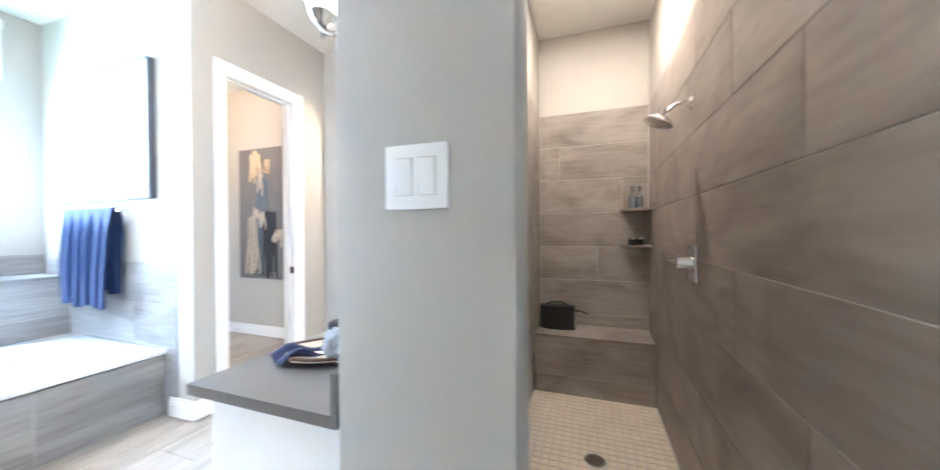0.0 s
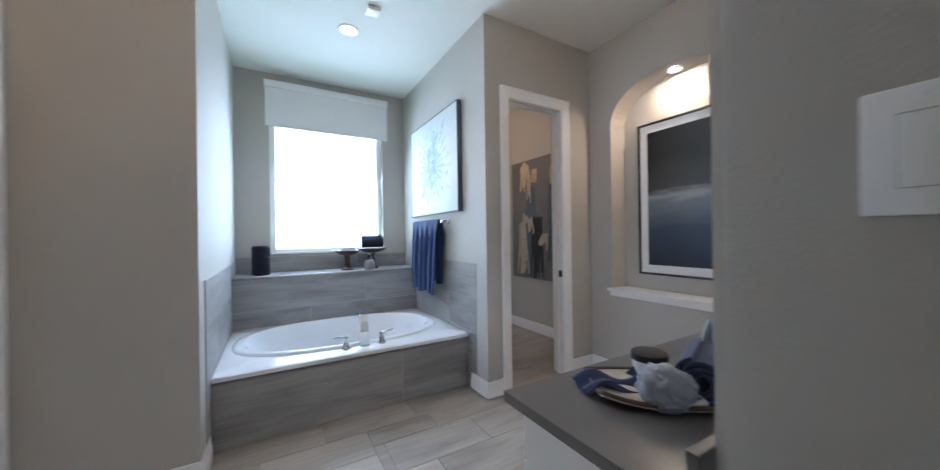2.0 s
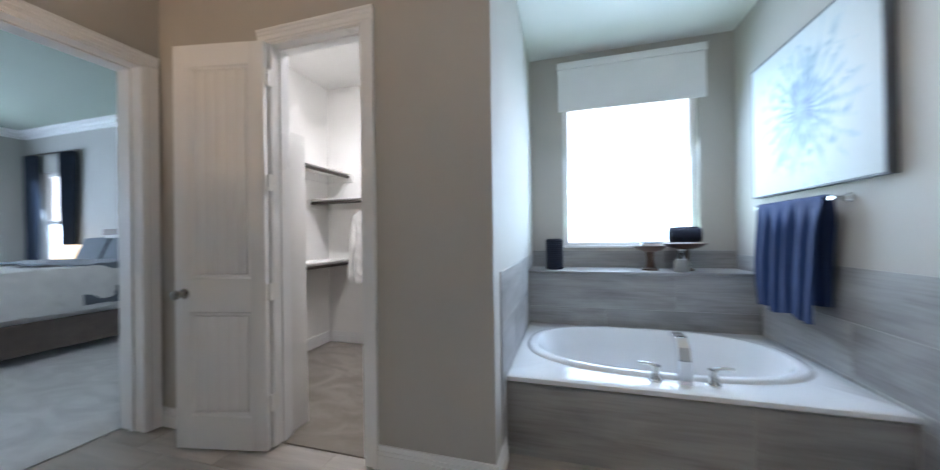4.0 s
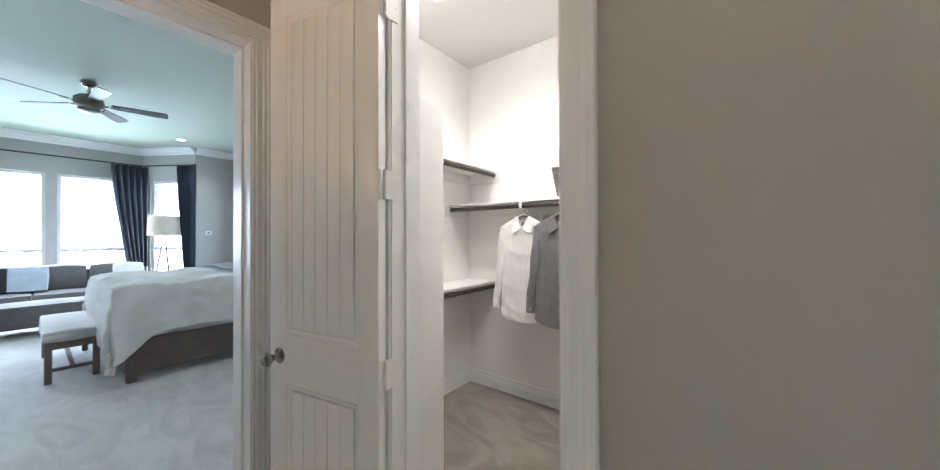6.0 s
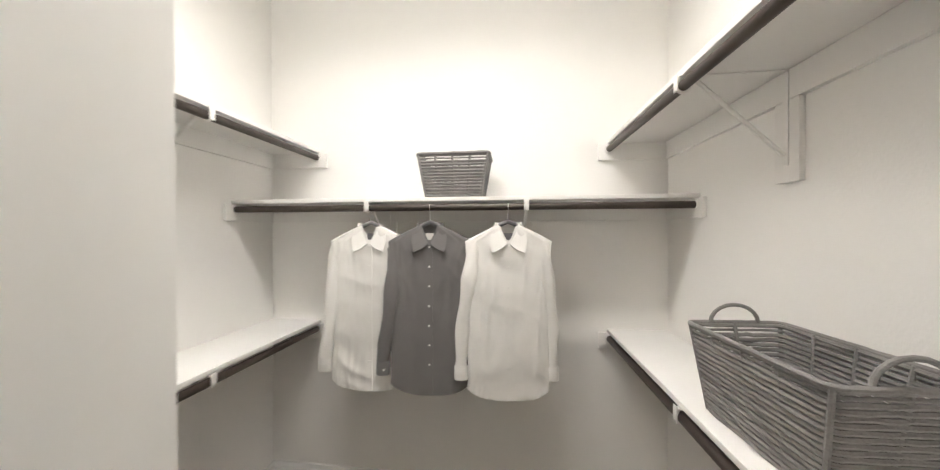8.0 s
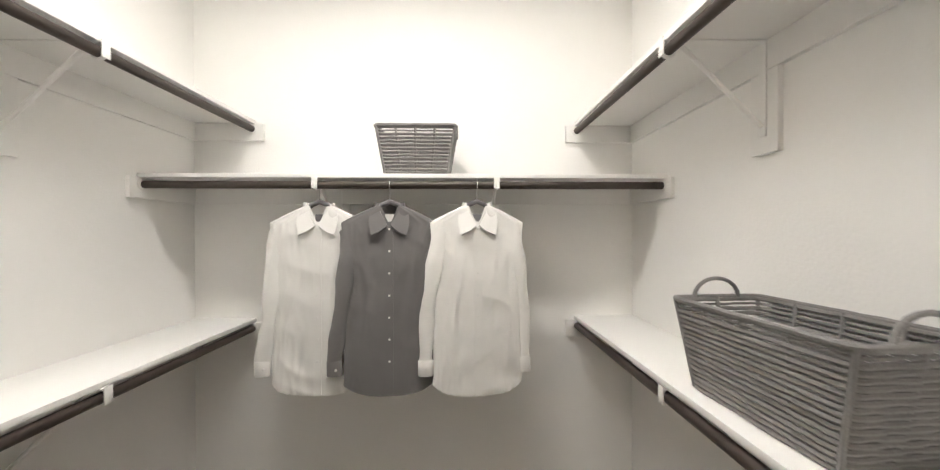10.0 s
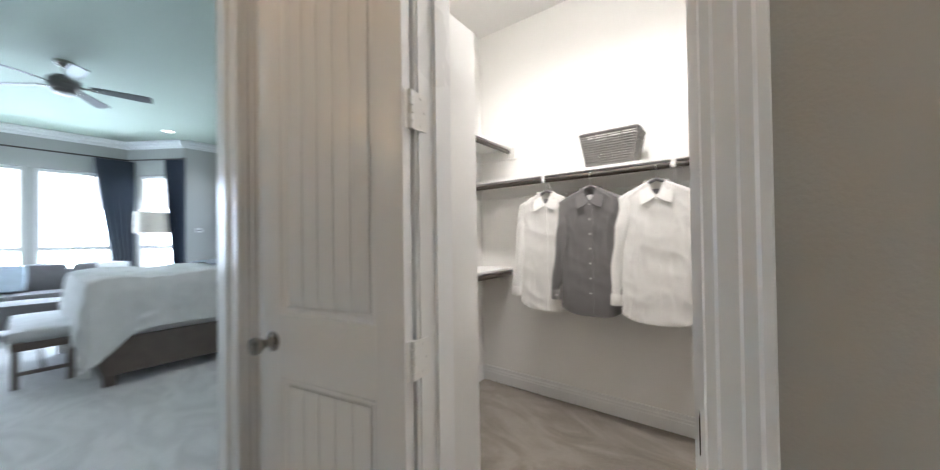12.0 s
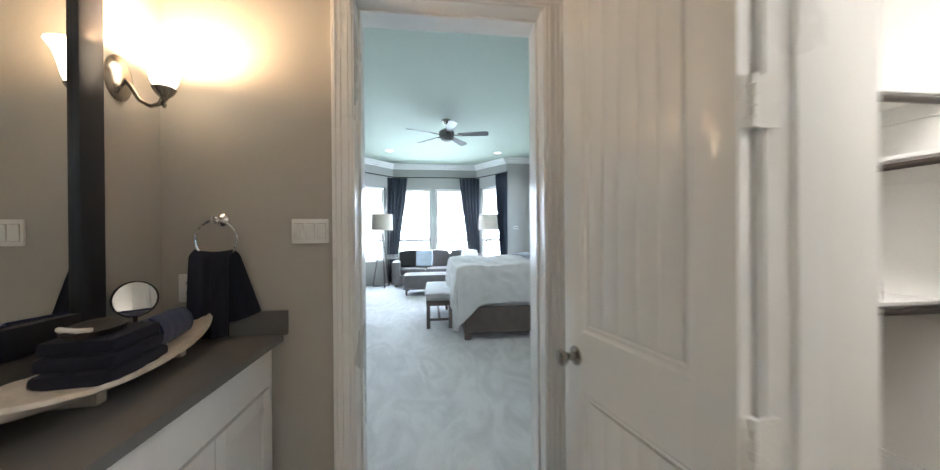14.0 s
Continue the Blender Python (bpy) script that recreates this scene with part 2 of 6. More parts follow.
# Building helpers
def bbox(bm, x0, x1, y0, y1, z0, z1, r=0.0, m=None):
    mat4 = Matrix.Translation(((x0 + x1) / 2, (y0 + y1) / 2, (z0 + z1) / 2)) @ Matrix.Diagonal((abs(x1 - x0), abs(y1 - y0), abs(z1 - z0), 1))
    made = bmesh.ops.create_cube(bm, size=1, matrix=(m @ mat4) if m else mat4)
    if r > 0:
        vs = set(made["verts"])
        es = [e for e in bm.edges if e.verts[0] in vs and e.verts[1] in vs]
        bmesh.ops.bevel(bm, geom=es, offset=r, segments=2, profile=0.6, affect="EDGES")
    return bm


def box(*a, r=0.0, m=None):
    return bbox(bmesh.new(), *a, r=r, m=m)


def rings(bm, loops, cap=True, closed=True):
    """Skins a list of loops of points with quads."""
    vs = [[bm.verts.new(p) for p in loop] for loop in loops]
    for a, b in zip(vs, vs[1:]):
        n = len(a)
        for i in range(n if closed else n - 1):
            j = (i + 1) % n
            bm.faces.new((a[i], a[j], b[j], b[i]))
    if cap and closed:
        bm.faces.new(list(reversed(vs[0])))
        bm.faces.new(vs[-1])
    return bm


def lathe(bm, profile, n=28, at=(0, 0, 0), cap=True, m=None):
    loops = []
    for r, z in profile:
        ring = [Vector((at[0] + r * math.cos(2 * math.pi * i / n), at[1] + r * math.sin(2 * math.pi * i / n), at[2] + z)) for i in range(n)]
        loops.append([m @ p for p in ring] if m else ring)
    return rings(bm, loops, cap)


def tube(bm, pts, r, n=10, loop=False):
    """A round bar along points; r may be a list."""
    pts = [Vector(p) for p in pts]
    k = len(pts)
    loops, up = [], None
    for i, p in enumerate(pts):
        a, b = (pts[i - 1], pts[(i + 1) % k]) if loop else (pts[max(0, i - 1)], pts[min(k - 1, i + 1)])
        d = (b - a).normalized()
        if up is None:
            up = d.orthogonal().normalized()
        up = (up - d * up.dot(d)).normalized()
        side = d.cross(up)
        rr = r[i] if isinstance(r, (list, tuple)) else r
        loops.append([p + up * (rr * math.cos(2 * math.pi * j / n)) + side * (rr * math.sin(2 * math.pi * j / n)) for j in range(n)])
    if loop:
        loops.append(loops[0])
    rings(bm, loops, not loop)
    if loop:
        bmesh.ops.remove_doubles(bm, verts=bm.verts, dist=1e-6)
    return bm


def rod(p0, p1, r, n=14):
    return tube(bmesh.new(), [p0, p1], r, n)


def sheet(nu, nv, f, thick=0.0):
    """A cloth from f(u, v), u and v from 0 to 1; with thickness it is closed."""
    bm = bmesh.new()
    g = [[bm.verts.new(f(i / nu, j / nv)) for i in range(nu + 1)] for j in range(nv + 1)]
    for j in range(nv):
        for i in range(nu):
            bm.faces.new((g[j][i], g[j][i + 1], g[j + 1][i + 1], g[j + 1][i]))
    if thick:
        bm.normal_update()
        back = [[bm.verts.new(v.co - v.normal * thick) for v in row] for row in g]
        for j in range(nv):
            for i in range(nu):
                bm.faces.new((back[j][i], back[j + 1][i], back[j + 1][i + 1], back[j][i + 1]))
        edge = [(0, i) for i in range(nu)] + [(j, nu) for j in range(nv)] + [(nv, i) for i in range(nu, 0, -1)] + [(j, 0) for j in range(nv, 0, -1)]
        for (j, i), (q, p) in zip(edge, edge[1:] + edge[:1]):
            bm.faces.new((g[q][p], g[j][i], back[j][i], back[q][p]))
    return bm


def mesh_of(name, bm, material, smooth=True):
    bmesh.ops.recalc_face_normals(bm, faces=bm.faces)
    me = bpy.data.meshes.new(name)
    bm.to_mesh(me)
    bm.free()
    me.materials.append(material)
    if smooth:
        for p in me.polygons:
            p.use_smooth = True
        me.set_sharp_from_angle(angle=radians(38))
    return me


def part(name, bm, material, parent=None, label="", smooth=True):
    ob = new(name, mesh_of(name, bm, material, smooth))
    ob.parent = parent
    return tagged(ob, label)


def thing(name, at, label, category, group="", rz=0.0, kind=""):
    ob = new(name)
    ob.empty_display_size = 0.1
    ob.matrix_basis = pose(*at, 0, 0, rz)
    return tagged(ob, label, category, group, kind)


def structure(name, bm, material, label, smooth=False):
    return tagged(part(name, bm, material, None, "", smooth), label, name.split("_")[0], kind="structure")


def wall_run(bm, p0, p1, thick, z0, z1, holes=()):
    """A wall from p0 to p1 with its room face on that line and its thickness to the left; holes: (from, to, bottom, top) along it."""
    d = Vector((p1[0] - p0[0], p1[1] - p0[1], 0))
    m = Matrix.Translation((*p0, 0)) @ Matrix.Rotation(math.atan2(d.y, d.x), 4, "Z")
    cuts = sorted({0.0, d.length, *[a for h in holes for a in h[:2]]})
    for a, b in zip(cuts, cuts[1:]):
        inside = [h for h in holes if h[0] <= a + 1e-6 and h[1] >= b - 1e-6]
        if not inside:
            bbox(bm, a, b, 0, thick, z0, z1, m=m)
        for h in inside:
            if h[2] > z0 + 1e-6:
                bbox(bm, a, b, 0, thick, z0, h[2], m=m)
            if h[3] < z1 - 1e-6:
                bbox(bm, a, b, 0, thick, h[3], z1, m=m)
    return bm


# The setting
H, HB = 3.05, 3.30
XW, XE, YN, YT = -2.83, 2.47, 2.70, 4.62
AX0, AX1 = -0.53, 1.265
CX0, CX1, CY = -2.97, -0.69, 4.555
YS = 0.97
bm = bmesh.new()
wall_run(bm, (-3.05, YN), (XE + 0.33, YN), 0.12, 0, H, [(-1.90 + 3.05, -1.25 + 3.05, 0, 2.45), (AX0 + 3.05, AX1 + 3.05, 0, H), (1.48 + 3.05, 2.11 + 3.05, 0, 2.45)])
structure("wall_north", bm, PAINT, "greige painted wall with two door openings and a tub alcove")
bm = bmesh.new()
bbox(bm, CX1, AX0, YN + 0.12, YT + 0.12, 0, H)
structure("wall_alcove_west", bm, PAINT, "greige painted side wall of the tub alcove")
structure("wall_alcove_east", wall_run(bmesh.new(), (AX1, YT + 0.12), (AX1, YN + 0.12), 0.12, 0, H), PAINT, "greige painted side wall of the tub alcove")
structure("wall_alcove_north", wall_run(bmesh.new(), (AX0, YT), (AX1, YT), 0.12, 0, H, [(-0.22 - AX0, 0.985 - AX0, 1.12, 2.75)]), PAINT, "greige painted wall with a bright window above the tub")
bm = bmesh.new()
wall_run(bm, (XW, YS - 0.12), (XW, YN), 0.22, 0, H, [(1.735 - YS + 0.12, 2.60 - YS + 0.12, 0, 2.42)])
structure("wall_west", bm, PAINT, "greige painted wall with an open doorway to a bedroom")
bm = bmesh.new()
bbox(bm, XW, -0.75, YS - 0.12, YS, 0, H)
bbox(bm, -0.87, -0.75, -0.38, YS - 0.12, 0, H)
structure("wall_mirror", bm, PAINT, "greige painted wall behind the mirror vanity")
bm = bmesh.new()
bbox(bm, -0.87, 2.86, -0.38, -0.262, 0, H)
structure("wall_south", bm, PAINT, "cream painted wall above the shower tile")
bm = bmesh.new()
bbox(bm, 2.84, 2.96, -0.262, 0.63, 0, H)
structure("wall_shower_east", bm, PAINT, "cream painted end wall of the shower")
bm = bmesh.new()
bbox(bm, 0.318, 0.44, 0.30, 0.67, 0, H, r=0.012)
structure("wall_nib", bm, PAINT, "grey painted end of the shower wall with rounded corners", True)
bm = bmesh.new()
bbox(bm, 0.44, 2.96, 0.63, 0.735, 0, H)
structure("wall_partition", bm, PAINT, "greige painted wall between shower and vanity")


def niche_wall():
    """The east wall with an arched niche cut into it."""
    bm = bmesh.new()
    y0, y1, zs, spring, top, x0, x1 = 1.43, 2.465, 0.80, 2.24, 2.60, XE, XE + 0.20
    bbox(bm, x0, x1, 0.735, y0, 0, H)
    bbox(bm, x0, x1, y1, YN, 0, H)
    bbox(bm, x0, x1, y0, y1, 0, zs - 0.03)
    bbox(bm, x1, x1 + 0.13, 0.735, YN, 0, H)
    n, mid, half = 28, (y0 + y1) / 2, (y1 - y0) / 2
    arc = [(mid - half * math.cos(math.pi * i / n), spring + (top - spring) * math.sin(math.pi * i / n) ** 0.85) for i in range(n + 1)]
    for (ya, za), (yb, zb) in zip(arc, arc[1:]):
        vs = [bm.verts.new(p) for p in ((x0, ya, za), (x0, yb, zb), (x0, yb, H), (x0, ya, H), (x1, ya, za), (x1, yb, zb), (x1, yb, H), (x1, ya, H))]
        for q in ((0, 1, 2, 3), (5, 4, 7, 6), (0, 4, 5, 1)):
            bm.faces.new([vs[i] for i in q])
    return bm


structure("wall_east", niche_wall(), PAINT, "greige painted wall with a deep arched niche")
sill = bmesh.new()
bbox(sill, XE - 0.035, XE + 0.20, 1.395, 2.50, 0.775, 0.80, r=0.004)
bbox(sill, XE - 0.022, XE - 0.001, 1.42, 2.475, 0.735, 0.774, r=0.004)
structure("trim_niche_sill", sill, TRIM, "white moulded sill of the arched niche")
# Dressing room behind the second door
bm = bmesh.new()
bbox(bm, 2.80, 2.92, YN + 0.12, 5.2, 0, H)
bbox(bm, AX1 + 0.12, 2.92, 5.2, 5.32, 0, H)
bbox(bm, XE + 0.33, 2.92, YN, YN + 0.12, 0, H)
structure("wall_dressing_room", bm, PAINT, "greige painted walls of a dim dressing closet")
# Closet
bm = bmesh.new()
bbox(bm, CX0 - 0.12, CX0, YN + 0.12, CY + 0.12, 0, H)
bbox(bm, CX0, CX1, CY, CY + 0.12, 0, H)
structure("wall_closet", bm, LITPAINT, "closet walls in wall paint lightened to look lit")
# Thin sheets carry the lightened, lit-looking colour over the shared walls.
bm = bmesh.new()
bbox(bm, CX1 - 0.004, CX1 - 0.0005, YN + 0.124, CY, 0, H)
bbox(bm, CX0, -1.90, YN + 0.1205, YN + 0.124, 0, H)
bbox(bm, -1.25, CX1 - 0.004, YN + 0.1205, YN + 0.124, 0, H)
bbox(bm, -1.90, -1.25, YN + 0.1205, YN + 0.124, 2.45, H)
structure("wall_closet_lining", bm, LITPAINT, "lightened, lit-looking wall paint on the closet side of the walls")
# Bedroom
bay = [(-9.9, 4.05), (-10.95, 3.40), (-10.95, 1.05), (-9.9, 0.1)]
bm = bmesh.new()
wall_run(bm, (-9.9, -1.6), (-9.9, 0.1), 0.15, 0, HB)
wall_run(bm, (-9.9, 4.05), (-9.9, 4.85), 0.15, 0, HB)
structure("wall_bedroom_west", bm, BEDPAINT, "grey painted bedroom wall beside the bay window")
bm = bmesh.new()
wall_run(bm, bay[3], bay[2], 0.15, 0, HB, [(0.25, 1.15, 0.62, 2.62)])
wall_run(bm, bay[2], bay[1], 0.15, 0, HB, [(0.10, 1.05, 0.62, 2.62), (1.18, 2.13, 0.62, 2.62)])
wall_run(bm, bay[1], bay[0], 0.15, 0, HB, [(0.17, 1.06, 0.62, 2.62)])
structure("wall_bay", bm, BEDPAINT, "grey painted bay wall with four tall windows")
bm = bmesh.new()
wall_run(bm, (-10.05, 4.85), (-3.05, 4.85), 0.15, 0, HB, [(0.65, 1.55, 0.7, 2.5)])
bbox(bm, -3.05, CX0 - 0.12, CY + 0.12, 4.85, 0, HB)
structure("wall_bedroom_north", bm, BEDPAINT, "grey painted bedroom wall behind the bed")
bm = bmesh.new()
bbox(bm, -10.05, -2.83, -1.75, -1.6, 0, HB)
bbox(bm, -3.05, -2.83, -1.6, YS - 0.12, 0, HB)
bbox(bm, -3.05, XW, YS - 0.12, YN + 0.12, H + 0.1, HB)
bbox(bm, CX0 - 0.12, -3.05, YN, CY + 0.12, H + 0.1, HB)
structure("wall_bedroom_south", bm, BEDPAINT, "grey painted bedroom walls closing the room")
structure("floor_bedroom", box(-11.2, -3.06, -1.75, 5.0, -0.12, 0.008), CARPET, "plush grey carpet with sweeping nap marks")
structure("floor_closet", box(CX0, CX1, YN + 0.05, CY, -0.12, 0.008), CARPET2, "beige closet carpet with vacuum marks")
bm = bmesh.new()
bbox(bm, -3.06, 3.0, -0.4, YN + 0.05, -0.12, -0.006)
bbox(bm, CX1, 3.0, YN + 0.05, 5.35, -0.12, -0.006)
structure("floor", bm, GROUT, "grouted bed of the wood-look tile floor")
bm = bmesh.new()
bbox(bm, -3.05, 3.0, -0.4, 5.35, H, H + 0.1)
bbox(bm, 0.44, 2.84, -0.262, 0.63, 2.97, H - 0.001)
structure("ceiling", bm, CEIL, "flat white painted ceiling")
structure("ceiling_bedroom", box(-11.2, -2.83, -1.75, 5.0, HB, HB + 0.1), CEILLAWN, "flat bedroom ceiling tinted by painted lawn light")
# Ground and haze outside
structure("ground", box(-60, 60, -60, 60, -0.30, -0.25), plain("lawn", (0.09, 0.14, 0.05), 0.95, vary=0.3, grain=40.0), "mown green lawn around the house")
for name, a in (("backdrop_tub", (-2.0, 2.8, 6.6, 6.62, -2, 5)), ("backdrop_bed", (-11.5, -7.0, 6.6, 6.62, -2, 5)), ("backdrop_bay", (-13.6, -13.58, -4.0, 8.0, -2, 5))):
    structure(name, box(*a), HAZE, "bright hazy daylight beyond the windows")


# Trim
CASING = ((0, 0), (0, 0.023), (0.03, 0.025), (0.17, 0.025), (0.23, 0.019), (0.42, 0.020), (0.47, 0.0145), (0.76, 0.0155), (0.82, 0.011), (0.96, 0.0115), (1.0, 0.008), (1.0, 0))


def casing_leg(bm, a0, a1, b0, b1, face, out, axis, side):
    """One board of stepped casing; along the wall a0..a1, upright b0..b1; side +1: its inner edge is at a1."""
    w = a1 - a0
    loops = []
    for z in (b0, b1):
        loop = []
        for s, dd in CASING:
            p = a0 + w * s if side > 0 else a1 - w * s
            q = face + out * dd
            loop.append(Vector((p, q, z) if axis == "x" else (q, p, z)))
        loops.append(loop)
    rings(bm, loops)


def casing(name, axis, lo, hi, top, face, out, w=0.084):
    lo, hi, top = lo - 0.006, hi + 0.006, top + 0.006
    t = thing(name, (0, 0, 0), "white stepped door casing", "door casing", kind="structure")
    for nm, a0, a1, side in (("casing_leg", lo - w, lo, 1), ("casing_leg", hi, hi + w, -1)):
        bm = bmesh.new()
        casing_leg(bm, a0, a1, 0.009, top, face, out, axis, side)
        part(nm, bm, TRIM, t, smooth=False)
    bm = bmesh.new()
    loops = []
    for p in (lo - w - 0.001, hi + w + 0.001):
        loop = []
        for s, dd in CASING:
            q, z = face + out * (dd + (0.0004 if dd else 0)), top + w * (1 - s)
            loop.append(Vector((p, q, z) if axis == "x" else (q, p, z)))
        loops.append(loop)
    rings(bm, loops)
    part("casing_head", bm, TRIM, t, smooth=False)
    return t


casing("door_casing_closet", "x", -1.875, -1.265, 2.42, YN - 0.0005, -1)
casing("door_casing_dressing", "x", 1.50, 2.09, 2.42, YN - 0.0005, -1)
casing("door_casing_bedroom", "y", 1.74, 2.595, 2.385, XW + 0.0005, 1)


def jamb(name, axis, lo, hi, top, f0, f1):
    """Lining boards of an opening with a stop on each."""
    bm = bmesh.new()
    t, s = 0.02, (f0 + f1) / 2
    for a, b, c, d in ((lo - t, lo, 0.009, top), (hi, hi + t, 0.009, top), (lo - t, hi + t, top, top + t)):
        bbox(bm, a, b, f0, f1, c, d) if axis == "x" else bbox(bm, f0, f1, a, b, c, d)
    for a, b, c, d in ((lo, lo + 0.011, 0.009, top - 0.011), (hi - 0.011, hi, 0.009, top - 0.011), (lo, hi, top - 0.011, top)):
        bbox(bm, a, b, s - 0.01, s + 0.028, c, d) if axis == "x" else bbox(bm, s - 0.01, s + 0.028, a, b, c, d)
    return structure(name, bm, TRIM, "white painted door lining with stops")


jamb("trim_jamb_closet", "x", -1.875, -1.265, 2.42, YN - 0.003, YN + 0.13)
jamb("trim_jamb_dressing", "x", 1.50, 2.09, 2.42, YN - 0.003, YN + 0.13)
jamb("trim_jamb_bedroom", "y", 1.74, 2.595, 2.385, XW - 0.23, XW + 0.003)
bm = bmesh.new()
for r in range(3):
    d, z0, z1 = ((0.021, 0.009, 0.085), (0.016, 0.085, 0.105), (0.011, 0.105, 0.132))[r]
    bbox(bm, XW, -1.965, YN - d, YN, z0, z1)
    bbox(bm, -1.175, AX0 + 0.015, YN - d, YN, z0, z1)
    bbox(bm, AX0, AX0 + d, YN - 0.0, 2.94, z0, z1)
    bbox(bm, AX1 - d, AX1, YN - 0.0, 2.94, z0, z1)
    bbox(bm, AX1 - 0.015, 1.41, YN - d, YN, z0, z1)
    bbox(bm, 2.18, XE - d, YN - d, YN, z0, z1)
    bbox(bm, XE - d, XE, 1.30, YN, z0, z1)
    bbox(bm, XW, XW + d, 1.47, 1.648, z0, z1)
    bbox(bm, CX0, CX1, CY - d, CY, z0, z1)
    bbox(bm, CX0, CX0 + d, YN + 0.13, CY - d, z0, z1)
    bbox(bm, CX1 - 0.004 - d, CX1 - 0.004, YN + 0.13, CY - d, z0, z1)
    bbox(bm, 2.80 - d, 2.80, YN + 0.13, 5.2, z0, z1)
    bbox(bm, AX1 + 0.12, 2.80 - d, 5.2 - d, 5.2, z0, z1)
    bbox(bm, -9.9, -9.9 + d, 4.05, 4.85, z0, z1)
    bbox(bm, -9.9 + d, -3.09, 4.85 - d, 4.85, z0, z1)
structure("baseboard", bm, TRIM, "white stepped baseboard")
bm = bmesh.new()
corners = [(-9.9, -1.6)] + [bay[3], bay[2], bay[1], bay[0]] + [(-9.9, 4.85), (-3.09, 4.85)]
for p, q in zip(corners, corners[1:]):
    for a, z0 in ((0.03, HB - 0.14), (0.07, HB - 0.10), (0.11, HB - 0.05)):
        wall_run(bm, (q[0], q[1]), (p[0], p[1]), a, z0, HB)
structure("trim_crown", bm, TRIM, "white crown moulding round the bedroom ceiling")


# Windows
def window(name, p0, p1, z0, z1, rail, label):
    """A sash window between p0 and p1 in plan, its frame set into the wall."""
    d = Vector((p1[0] - p0[0], p1[1] - p0[1]))
    w = d.length
    t = thing(name, (p0[0], p0[1], 0), label, "window", rz=math.degrees(math.atan2(d.y, d.x)), kind="structure")
    f = bmesh.new()
    for a, b, c, e in ((0, 0.055, z0, z1), (w - 0.055, w, z0, z1), (0.055, w - 0.055, z0, z0 + 0.055), (0.055, w - 0.055, z1 - 0.055, z1)):
        bbox(f, a, b, 0.05, 0.11, c, e, r=0.004)
    part("window_frame", f, TRIM, t)
    part("window_sill", box(-0.0, w, -0.012, 0.05, z0 + 0.001, z0 + 0.022, r=0.004), TRIM, t)
    cuts = [z0 + 0.055, *([rail] if rail else []), z1 - 0.055]
    if rail:
        part("meeting_rail", box(0.055, w - 0.055, 0.055, 0.10, rail - 0.034, rail + 0.034, r=0.003), TRIM, t)
    for a, b in zip(cuts, cuts[1:]):
        p = part("pane", box(0.055, w - 0.055, 0.078, 0.082, a + 0.02, b - 0.02), PANE, t)
        p.visible_shadow = False
    return t


window("window_1", (-0.22, YT), (0.985, YT), 1.12, 2.75, None, "bright white-framed picture window over the tub")


def along(p, q, a):
    v = Vector((q[0] - p[0], q[1] - p[1])).normalized()
    return (p[0] + v.x * a, p[1] + v.y * a)


for i, (p, q, a, b) in enumerate(((bay[3], bay[2], 0.25, 1.15), (bay[2], bay[1], 0.10, 1.05), (bay[2], bay[1], 1.18, 2.13), (bay[1], bay[0], 0.17, 1.06))):
    window("window_%d" % (i + 2), along(p, q, a), along(p, q, b), 0.62, 2.62, 1.17, "bright white-framed sash window of the bay")
window("window_6", (-9.4, 4.85), (-8.5, 4.85), 0.7, 2.5, 1.6, "bright window beside the bed")


# Tub alcove
def bathtub():
    t = thing("bathtub", (0, 0, 0), "white drop-in bathtub with an oval basin in a tiled surround", "bathtub")
    x0, x1, y0, y1, z = AX0 + 0.006, AX1 - 0.006, 2.99, 4.215, 0.455
    cx, cy, a, b, n = 0.355, 3.655, 0.755, 0.455, 64
    bm = bmesh.new()

    def oval(s, zz, e=2.6):
        pts = []
        for i in range(n):
            q = 2 * math.pi * i / n
            c, si = math.cos(q), math.sin(q)
            pts.append(Vector((cx + a * s * math.copysign(abs(c) ** (2 / e), c), cy + b * s * math.copysign(abs(si) ** (2 / e), si), zz)))
        return pts

    def rim(zz, inset=0.0):
        pts = []
        for i in range(n):
            q = 2 * math.pi * i / n
            c, si = math.cos(q), math.sin(q)
            k = 1 / max(abs(c), abs(si))
            pts.append(Vector(((x0 + x1) / 2 + (x1 - x0 - 2 * inset) / 2 * c * k, (y0 + y1) / 2 + (y1 - y0 - 2 * inset) / 2 * si * k, zz)))
        return pts

    loops = [rim(z - 0.030), rim(z - 0.006), rim(z, 0.008), oval(1.10, z), oval(1.085, z + 0.014), oval(1.05, z + 0.022), oval(1.0, z + 0.019), oval(0.965, z - 0.015),
             oval(0.90, z - 0.12), oval(0.84, z - 0.25), oval(0.72, z - 0.37), oval(0.5, z - 0.40), oval(0.05, z - 0.405)]
    rings(bm, loops, cap=False)
    part("basin", bm, ACRYLIC, t)
    dr = bmesh.new()
    lathe(dr, [(0.03, 0.0), (0.03, 0.006), (0.022, 0.01)], 20, (0.95, cy, z - 0.404))
    part("drain", dr, CHROME, t, "chrome drain")
    return t


bathtub()


